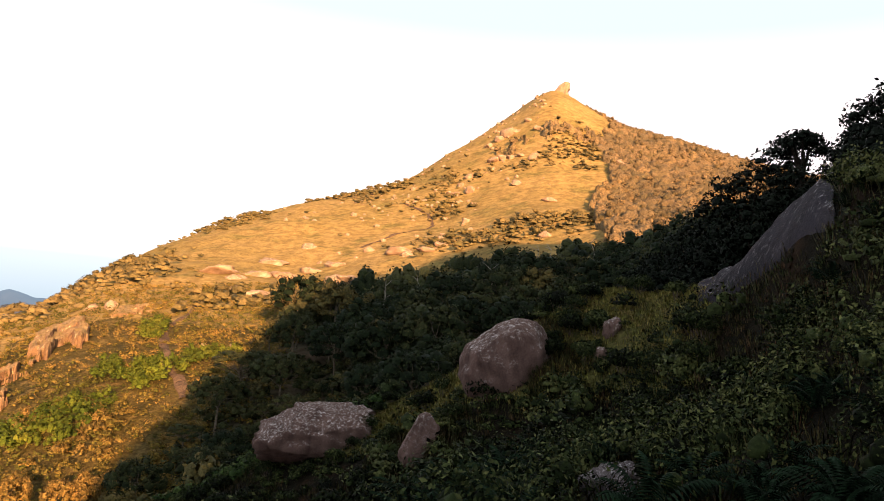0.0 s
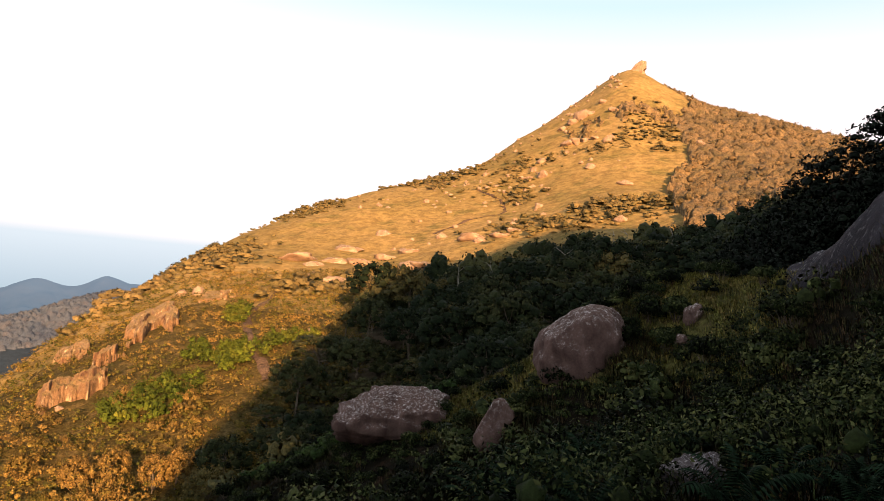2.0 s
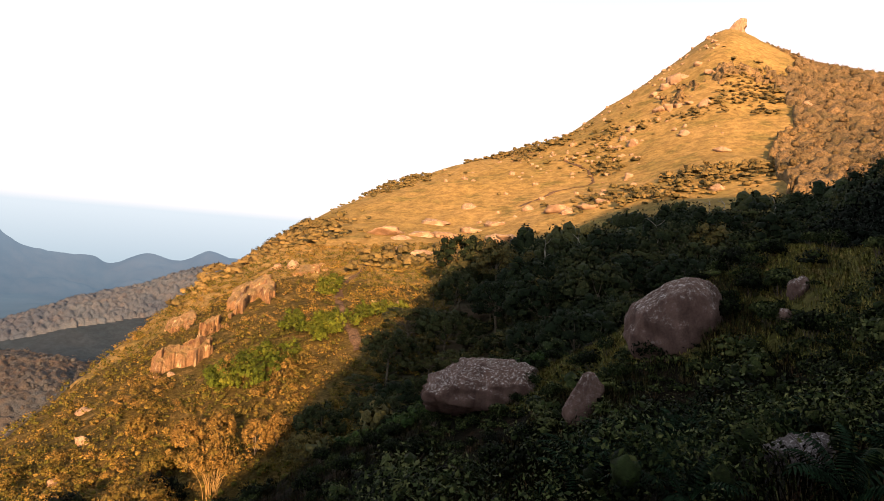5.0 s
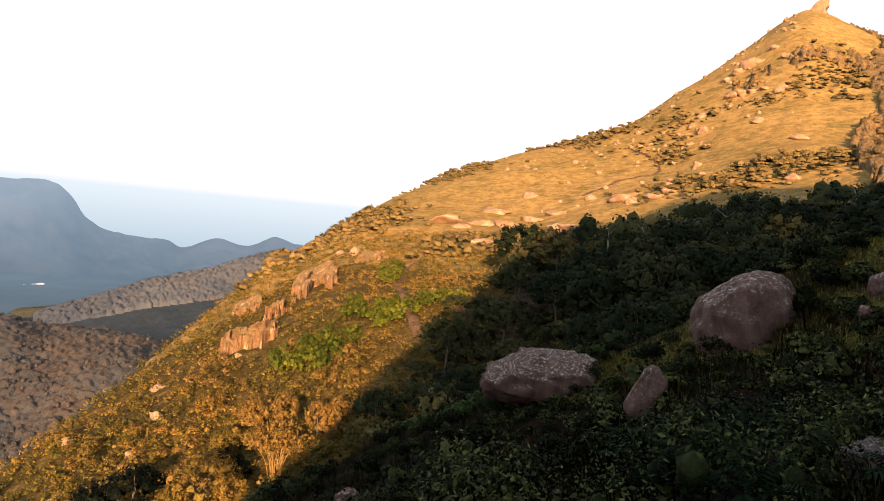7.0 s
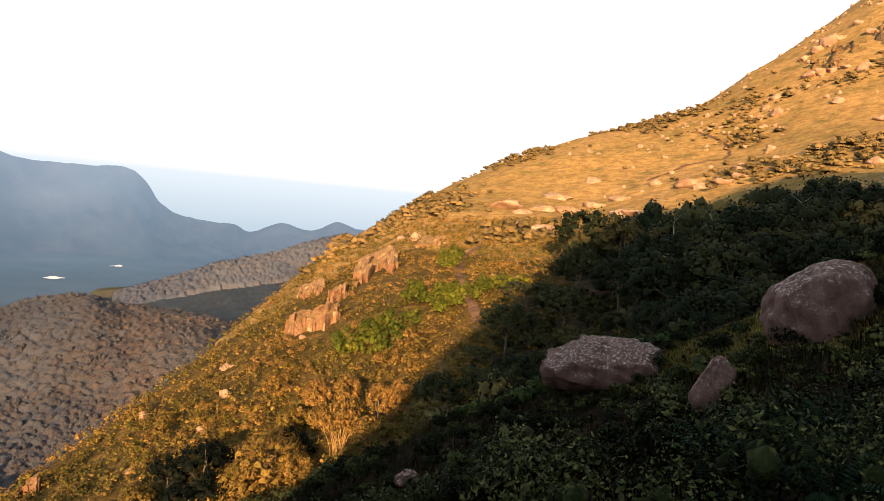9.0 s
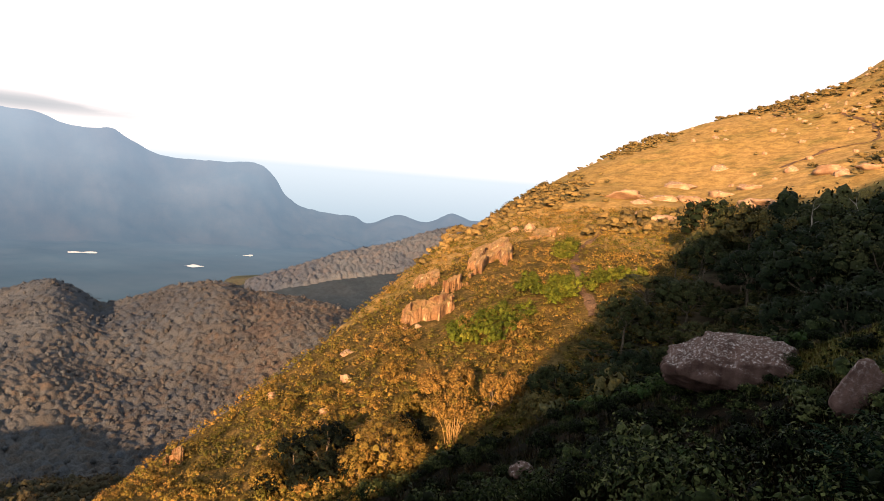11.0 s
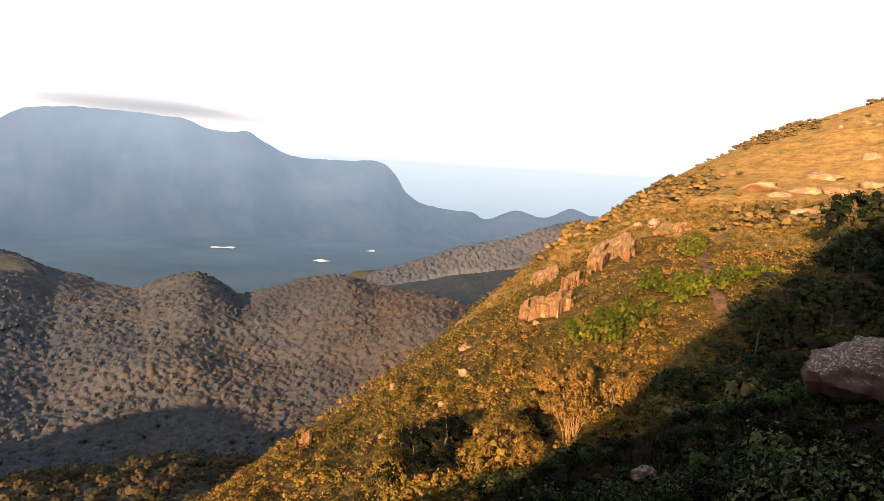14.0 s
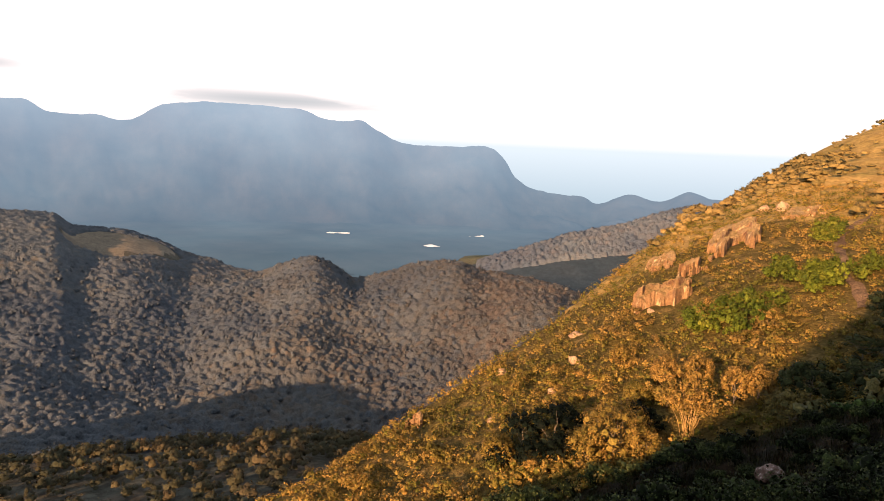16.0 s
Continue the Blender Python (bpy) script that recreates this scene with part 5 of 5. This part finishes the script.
# trees of the shaded gully
kinds = []
for k in range(7):
    dome = k not in (1, 4)
    t = tree(100 + k, 7.5, (7.5, 8.5, 7, 6, 9.5, 6.5, 8)[k], TREE_LEAF, 60 if dome else 44, 46, 0.13, flat=0.85 if dome else 0.45, tint=(0.12, 0.6, 0.4, 0.0, 0.55, 0.95, 0.5)[k], deep=(0.75, 0, 0.7, 0.85, 0, 0.7, 0.6)[k], lump=(0.06, 0.125) if dome else (0.08, 0.13), core=0.66)
    kinds.append(tagged(t, ("dark green broadleaf tree in the shaded gully", "flat-topped green tree in the shaded gully", "dense dull green tree in the shaded gully", "narrow dark green tree in the shaded gully", "broad umbrella-crowned tree in the shaded gully", "yellowish olive tree in the shaded gully", "round grey-green tree in the shaded gully")[k], "tree", "gully trees"))
rng, gen = random.Random(12), np.random.default_rng(12)
placed = []
for a, d, k, size in ((15.6, 86, 4, 1.0), (4.0, 92, 5, 1.1), (17.4, 78, 6, 0.9), (12.6, 82, 6, 1.1), (11.8, 98, 2, 1.2), (8.2, 90, 0, 1.2), (6.4, 76, 1, 0.8)):
    placed.append(Vector((-math.sin(radians(a)) * d, math.cos(radians(a)) * d)))
    stand(kinds[k], a, d, size, 40 * k)
az, r = spread(gen, -36, 24, 50, 124, 9000)
rs, hs = knots(az)
keep = (r > rs[:, 4] - 4) & (r < wood_limit(az))
for a, d in zip(az[keep].tolist(), r[keep].tolist()):
    p = Vector((-math.sin(radians(a)) * d, math.cos(radians(a)) * d))
    if all((p - q).length > 5.0 for q in placed):
        placed.append(p)
        # behind the crest mostly dark kinds, standing in for the gully's deeper shade
        stand(kinds[rng.choice((0, 3, 3, 0, 2) if d < 92 and a < 5 else (0, 0, 1, 2, 2, 3, 4, 5, 6, 6))], a, d, rng.uniform(0.65, 1.2) * (1.15 if d > 75 else 0.8) * (0.7 if a > 12 else 1), rng.uniform(0, 360))
az, r = spread(gen, -38, 15, 118, 245, 1500)
keep = r < wood_limit(az)
thicket("gully_wood", "dark shaded woodland under the sunlit hill", az[keep], r[keep], 8.5, 7.5, 11, 0.036, TREE_LEAF, 38, "forest", lumps=11, vary=0.27)
az, r = spread(gen, -22, 24, 46, 104, 1500)
rs, hs = knots(az)
keep = (r > rs[:, 3] + 1) & (r < wood_limit(az) + 4)
thicket("gully_scrub", "dark scrub under the gully trees", az[keep], r[keep], 2.4, 1.7, 13, 0.08, TREE_LEAF, 41, lumps=2)


def dead_tree(seed, tall):
    """A bare pale trunk with a few broken limbs."""
    rng = random.Random(seed)
    verts, faces = [], []
    last = Vector((0, 0, -0.5))
    for k in range(5):
        p = Vector((rng.uniform(-0.4, 0.4) * k * 0.4, rng.uniform(-0.4, 0.4) * k * 0.4, tall * (k + 1) / 5))
        limb(verts, faces, last, p, 0.16 - 0.025 * k, 0.135 - 0.025 * k)
        for _ in range(2 if k > 1 else 0):
            ang, out = rng.uniform(0, 6.28), rng.uniform(0.8, 2.0)
            limb(verts, faces, p, p + Vector((math.cos(ang) * out, math.sin(ang) * out, rng.uniform(0.3, 1.2))), 0.06, 0.02, 5)
        last = p
    ob = mesh_object("dead_tree", [tuple(v) for v in verts], faces, [DEAD_WOOD])
    return tagged(ob, "bare pale dead tree standing in the dark wood", "tree", "dead trees")


DEAD_WOOD, _n, _l, _b = material("dead_wood", 0.9)
_l.new(ramp(_n, _l, noise_node(_n, _l, 4.0, 5).outputs["Fac"], ((0.3, (0.16, 0.14, 0.12)), (0.7, (0.34, 0.31, 0.28)))).outputs["Color"], _b.inputs["Base Color"])
for k, (a, d, tall) in enumerate(((-8.5, 118, 11), (-9.6, 121, 10), (-4.6, 112, 10), (4.6, 108, 10.5), (1.6, 114, 10), (-13.0, 125, 10))):
    stand(dead_tree(350 + k, tall), a, d, 1.0, 60 * k)

# a darkened copy of the bark, with the shade in its colour
SHADED_BARK, _n, _l, _b = material("shaded_bark", 0.9)
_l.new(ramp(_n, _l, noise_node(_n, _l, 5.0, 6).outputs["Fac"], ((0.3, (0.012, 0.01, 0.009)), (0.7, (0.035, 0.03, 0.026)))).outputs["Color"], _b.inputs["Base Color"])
# tall trees on the saddle beyond the slab, darkened as in shade: bearing, distance, elevation of the top, width, depth
# of the crown
for k, (az, r, el, wide, deep) in enumerate(((-35.0, 44, 17.4, 6.6, 0.5), (-32.2, 47, 15.2, 4.0, 0.6), (-28.5, 50, 15.2, 3.9, 0.0), (-25.4, 48, 13.4, 5.6, 0.85), (-27.4, 52, 13.6, 5.2, 0.85), (-28.4, 46, 12.2, 4.8, 0.8), (-23.4, 50, 11.9, 5.4, 0.9), (-21.4, 54, 8.8, 5.2, 0.9), (-26.2, 44, 9.6, 5.5, 0.9), (-23.6, 46, 8.0, 5.0, 0.9), (-19.6, 58, 6.6, 5.5, 0.9), (-17.6, 62, 4.8, 5.5, 0.9), (-36.5, 40, 16, 7, 0.6), (-21.6, 49, 5.6, 4.6, 0.9))):
    tall = (r * math.tan(radians(el)) - float(relief(az, r))) * 1.07
    t = tree(200 + k, tall, wide, SHADED_TREE_LEAF, 70 if deep else 34, 56, 0.14, flat=0.95 if deep else 0.5, bare=0.35 if deep else 0.8, tint=0.3, deep=deep, lump=(0.09, 0.17) if deep else (0.13, 0.2), core=0.42, drop=0.07 if not deep else 0.28, bark=SHADED_BARK)
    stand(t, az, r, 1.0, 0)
    tagged(t, "tall tree darkened as in shade, layered crown with gaps of sky" if deep < 0.7 else "dense tree on the saddle, shade painted into its blackish green", "tree", "saddle trees")

# sunlit trees at the foot of the hillside, and near-black ones that stand in for the shade of the hollow beside them
for k, (az, r, tall, wide, tint) in enumerate(((37.4, 57, 6.2, 6.6, 0.62), (39.6, 55.5, 4.2, 3.6, 0.5), (35.0, 56.5, 4.0, 3.4, 0.55), (33.6, 72, 4.4, 3.4, 0.95), (31.0, 70, 4.6, 3.2, 0.8), (28.0, 66, 5.0, 3.2, 0.85), (26.4, 66, 5.0, 2.6, 0.9), (24.7, 68, 3.6, 2.0, 1.0), (37.4, 80, 3.2, 2.6, 0.6), (35.6, 68, 3.6, 3.4, 0.35), (33.2, 66, 3.2, 2.8, 0.45), (47.6, 58, 3.2, 3.4, 0.5), (44.6, 55, 2.2, 1.6, 1.0))):
    t = tree(300 + k, tall, wide, HILL_LEAF, 48, 90, 0.085, flat=0.9, bare=0.15, tint=tint, deep=0.8, lump=(0.08, 0.15), core=0.45)
    stand(t, az, r, 1.0, 0, sink=0.9)
    tagged(t, "low golden-leaved tree catching the last sun", "tree", "sunlit trees")
for k, (az, r, tall, wide) in enumerate(((43.0, 59, 5.4, 5.0), (41.6, 61, 4.2, 3.4), (45.4, 60, 4.4, 4.2), (34.6, 61, 3.6, 2.8), (47.4, 57, 2.8, 2.8), (41.6, 56, 3.4, 3.4), (44.4, 56, 3.2, 3.6), (35.6, 63, 3.4, 2.4))):
    t = tree(330 + k, tall, wide, SHADED_TREE_LEAF, 24, 46, 0.12, flat=0.8, bare=0.15, tint=0.0, deep=0.8, lump=(0.09, 0.16), core=0.6)
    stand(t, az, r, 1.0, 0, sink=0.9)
    tagged(t, "blackened leafy tree standing in for shade in the hollow below the spur", "tree", "hollow trees")


def bamboo(az, r, culms, tall):
    """A clump of arching pale canes with a little foliage at their tips."""
    rng, gen = random.Random(8), np.random.default_rng(8)
    root = new("bamboo_clump")
    tips = []
    for k in range(culms):
        verts, faces = [], []
        ang, lean, h = rng.uniform(0, 6.28), rng.uniform(0.15, 1.0), tall * rng.uniform(0.55, 1.0)
        foot = Vector((math.cos(ang) * rng.uniform(0, 0.7), math.sin(ang) * rng.uniform(0, 0.7), -0.2))
        out = Vector((math.cos(ang), math.sin(ang), 0))
        last = foot
        for q in range(1, 5):
            u = q / 4
            p = foot + out * (lean * h * 0.6 * u * u) + Vector((0, 0, h * (u - 0.25 * lean * u * u)))
            limb(verts, faces, last, p, 0.024 * (1.1 - 0.7 * (u - 0.25)), 0.024 * (1.1 - 0.7 * u), 4)
            last = p
            if q == 3:
                tips.append(tuple(p))
        cane = mesh_object("cane", [tuple(v) for v in verts], faces, [CANE])
        cane.parent = root
        tips.append(tuple(last - out * 0.2))
    c = np.array(tips)
    f = new("foliage", leafy("foliage", clumps(gen, c, np.tile(np.array([0.5, 0.5, 0.42]), (len(c), 1)), 40, 0.13 * np.ones(len(c)), gen.uniform(0.5, 1, len(c)), core=0.3, low=-0.9), [HILL_LEAF]))
    f.parent = root
    stand(root, az, r, 1.0, 0)
    return tagged(root, "clump of arching dry bamboo canes in the sun", "bamboo")


CANE, _n, _l, _b = material("bamboo_cane", 0.6)
_l.new(ramp(_n, _l, noise_node(_n, _l, 2.0, 4).outputs["Fac"], ((0.3, (0.17, 0.11, 0.04)), (0.7, (0.33, 0.23, 0.10)))).outputs["Color"], _b.inputs["Base Color"])
bamboo(31.4, 60.5, 34, 6.8)


# ---- shrubs, ferns and grass on the near slope ----
def shrub(seed, wide, tall, leaves, leaf, mat, tint):
    """A leafy bush on a few stems."""
    rng, gen = random.Random(seed), np.random.default_rng(seed)
    root = new("shrub")
    verts, faces, centres, radii = [], [], [], []
    for k in range(9):
        ang, rad = k * 2.4 + rng.uniform(-0.3, 0.3), wide / 2 * math.sqrt((k + 0.4) / 9) * 0.8
        c = Vector((math.cos(ang) * rad, math.sin(ang) * rad, tall * (0.72 - 0.35 * (rad / wide * 2) ** 2) + rng.uniform(-0.08, 0.08) * tall))
        limb(verts, faces, Vector((math.cos(ang) * 0.05, math.sin(ang) * 0.05, -0.15)), c, 0.025, 0.008, 5)
        size = wide * rng.uniform(0.16, 0.25)
        centres.append(c)
        radii.append((size, size, size * rng.uniform(0.8, 1.1)))
    stems = mesh_object("stem", [tuple(v) for v in verts], faces, [BARK])
    stems.parent = root
    t = np.clip(tint + gen.normal(0, 0.06, 9), 0, 1)
    crown = new("foliage", leafy("foliage", clumps(gen, np.array([tuple(c) for c in centres]), np.array(radii), leaves, leaf * np.ones(9), t, core=0.45, low=-0.7, flick=0.22), [mat]))
    crown.parent = root
    return root


def frond_mesh():
    """One arching fern frond with paired leaflets."""
    verts, faces = [], []
    n = 18
    for k in range(n):
        u = k / n
        x, z = 0.75 * u, 0.42 * math.sin(1.9 * u) - 0.12 * u * u
        w = 0.17 * math.sin(math.pi * min(1, 0.15 + u * 0.9)) + 0.01
        for side in (-1, 1):
            b = len(verts)
            verts += [(x, 0, z), (x + 0.035, 0, z + 0.01), (x + 0.07, side * w, z - 0.03 - 0.2 * w), (x + 0.03, side * w * 0.6, z - 0.01)]
            faces.append((b, b + 1, b + 2, b + 3))
    me = bpy.data.meshes.new("frond")
    me.from_pydata(verts, [], faces)
    me.materials.append(FERN)
    return me


FERN = foliage("fern_leaf", (0.008, 0.020, 0.010), (0.024, 0.048, 0.024), (0.058, 0.082, 0.040), wide=0.5, spots=0.9)
FROND = frond_mesh()


def fern(seed):
    rng = random.Random(seed)
    root = new("fern")
    for k in range(9):
        f = new("frond", FROND)
        f.parent = root
        s = rng.uniform(0.8, 1.2)
        f.matrix_basis = pose(0, 0, 0, rng.uniform(-15, 15), rng.uniform(-30, 5), k * 40 + rng.uniform(-12, 12)) @ Matrix.Scale(s, 4)
    return tagged(root, "green bracken fern on the shaded slope", "fern", "ferns")


rng, gen = random.Random(21), np.random.default_rng(21)
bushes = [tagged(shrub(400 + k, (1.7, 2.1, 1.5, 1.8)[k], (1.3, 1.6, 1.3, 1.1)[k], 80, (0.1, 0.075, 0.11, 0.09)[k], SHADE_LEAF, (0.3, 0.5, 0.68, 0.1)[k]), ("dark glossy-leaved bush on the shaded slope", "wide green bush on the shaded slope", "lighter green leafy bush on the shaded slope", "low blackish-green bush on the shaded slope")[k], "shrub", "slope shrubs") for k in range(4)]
az, r = spread(gen, -37, 48, 8, 44, 330)
rs, hs = knots(az)
for a, d, top in zip(az.tolist(), r.tolist(), rs[:, 3].tolist()):
    if d < top + 2 and not clear(a, d):
        stand(rng.choice(bushes), a, d, rng.uniform(0.5, 1.05) * (0.7 if d < 16 else 1.0), rng.uniform(0, 360))
for a, d, k in ((-10.6, 28.5, 0), (-11.6, 29.5, 1), (-9.8, 27.5, 3), (-5.0, 26.2, 3), (-7.8, 26.5, 0), (-1.4, 31.5, 1), (-0.2, 32, 3), (0.9, 33, 1), (2.6, 31, 2), (4.6, 35, 1), (5.8, 33.5, 0), (7.2, 32.5, 2), (12.8, 36, 1), (-2.6, 25.6, 1), (3.6, 26.5, 0), (-19.2, 22.2, 1), (-20.4, 22.0, 0), (-16.4, 24, 3), (-23.6, 18.6, 2), (-27.0, 14.2, 0), (-30.0, 12.4, 2), (-22.4, 20.5, 1), (-21.8, 22.5, 3)):
    stand(bushes[k], a, d, 0.8, 40 * k + 10 * a)
ferns = [fern(500), fern(501), fern(502)]
az, r = spread(gen, -37, 0, 5.5, 17, 420)
for a, d in zip(az.tolist(), r.tolist()):
    if not clear(a, d) and patchy(np.array([a]), np.array([d]), 3.0, 51)[0] > -0.1 and (a < -14 or rng.random() < 0.3):
        stand(rng.choice(ferns), a, d, rng.uniform(0.45, 0.95), rng.uniform(0, 360), sink=-0.15)


def grass(name, label, az, r, tall, blades, seed, mat, half=0.007):
    """Tufts of bent blades, one mesh."""
    gen = np.random.default_rng(seed)
    n = len(az)
    base = np.repeat(points(az, r, -0.03), blades, 0)
    ang, lean = gen.uniform(0, 2 * np.pi, n * blades), gen.uniform(0.3, 1.1, n * blades)
    h = tall * gen.uniform(0.5, 1.3, n * blades)
    out = np.stack([np.cos(ang), np.sin(ang), 0 * ang], -1)
    side = np.stack([-np.sin(ang), np.cos(ang), 0 * ang], -1) * half
    foot = base + out * gen.uniform(0, 0.25, (n * blades, 1))
    mid = foot + out * (lean * h * 0.35)[:, None] + np.array([0, 0, 1]) * (0.6 * h)[:, None]
    tip = foot + out * (lean * h)[:, None] + np.array([0, 0, 1]) * (h * (1 - 0.35 * lean))[:, None]
    v = np.stack([foot - side, foot + side, mid + side * 0.7, mid - side * 0.7, tip], 1)
    b = 5 * np.arange(n * blades)[:, None]
    tint = np.repeat(np.repeat(gen.uniform(0, 1, n), blades), 5)
    normals = np.tile(np.array([0, 0, 1.0]), (5 * n * blades, 1)) + np.repeat(out * 0.4, 5, 0)
    ob = new(name, leafy(name, (v.reshape(-1, 3), b + np.array([[3, 2, 4]]), b + np.array([[0, 1, 2, 3]]), normals, tint), [mat]))
    return tagged(ob, label, "grass", kind="stuff")


az, r = spread(gen, -38, 45, 5, 46, 9500)
rs, hs = knots(az)
a = np.radians(az)
band = (abs(r - rs[:, 3] + 2.5) < 5) & (az < 6) & (az > -23) & (gen.random(len(az)) < 0.8)
keep = ~on_slab(az, r) & ~band & (r < rs[:, 3] + 1.5) & ((patchy(az, r) < 0.25) | (az < -18) | (az > 12))
near_az, near_r = spread(gen, -38, 40, 4.5, 18, 4000)
off = ~on_slab(near_az, near_r) & (patchy(near_az, near_r, 3.0) < 0.25)
grass("near_grass", "olive grass tufts close to the viewpoint", near_az[off], near_r[off], 0.36, 12, 94, GRASS_BLADE, 0.006)
grass("slope_grass", "olive grass tufts on the shaded spur", az[keep], r[keep], 0.5, 11, 92, GRASS_BLADE, 0.01)

az, r = spread(gen, -23, 7, 19, 38, 8500)
rs, hs = knots(az)
keep = (abs(r - rs[:, 3] + 2.5) < 4.8 + 3.2 * patchy(az, r, 6.0, 97)) & ~(clear(az, r) & (gen.random(len(az)) < 0.75)) & ~on_slab(az, r)
grass("crest_grass", "yellow-green grass along the crest of the spur", az[keep], r[keep], 0.26, 13, 93, CREST_GRASS, 0.013)

az, r = spread(gen, -33, -21, 12, 26, 1500)
keep = ~on_slab(az, r) & (r < knots(az)[0][:, 3] - 2.5)
grass("slab_grass", "brown and olive grass below the granite slab", az[keep], r[keep], 0.2, 14, 96, GRASS_BLADE, 0.011)

az, r = spread(gen, -13, 5, 21, 31, 1900)
keep = ((abs(az + 10.8) < 1.7) & (r > 24)) | ((abs(az + 2.2) < 1.2) & (r < 27)) | ((abs(az - 3.0) < 1.4) & (r > 24))
grass("boulder_grass", "long drooping grass beside the granite boulders", az[keep], r[keep], 0.55, 16, 98, GRASS_BLADE, 0.011)
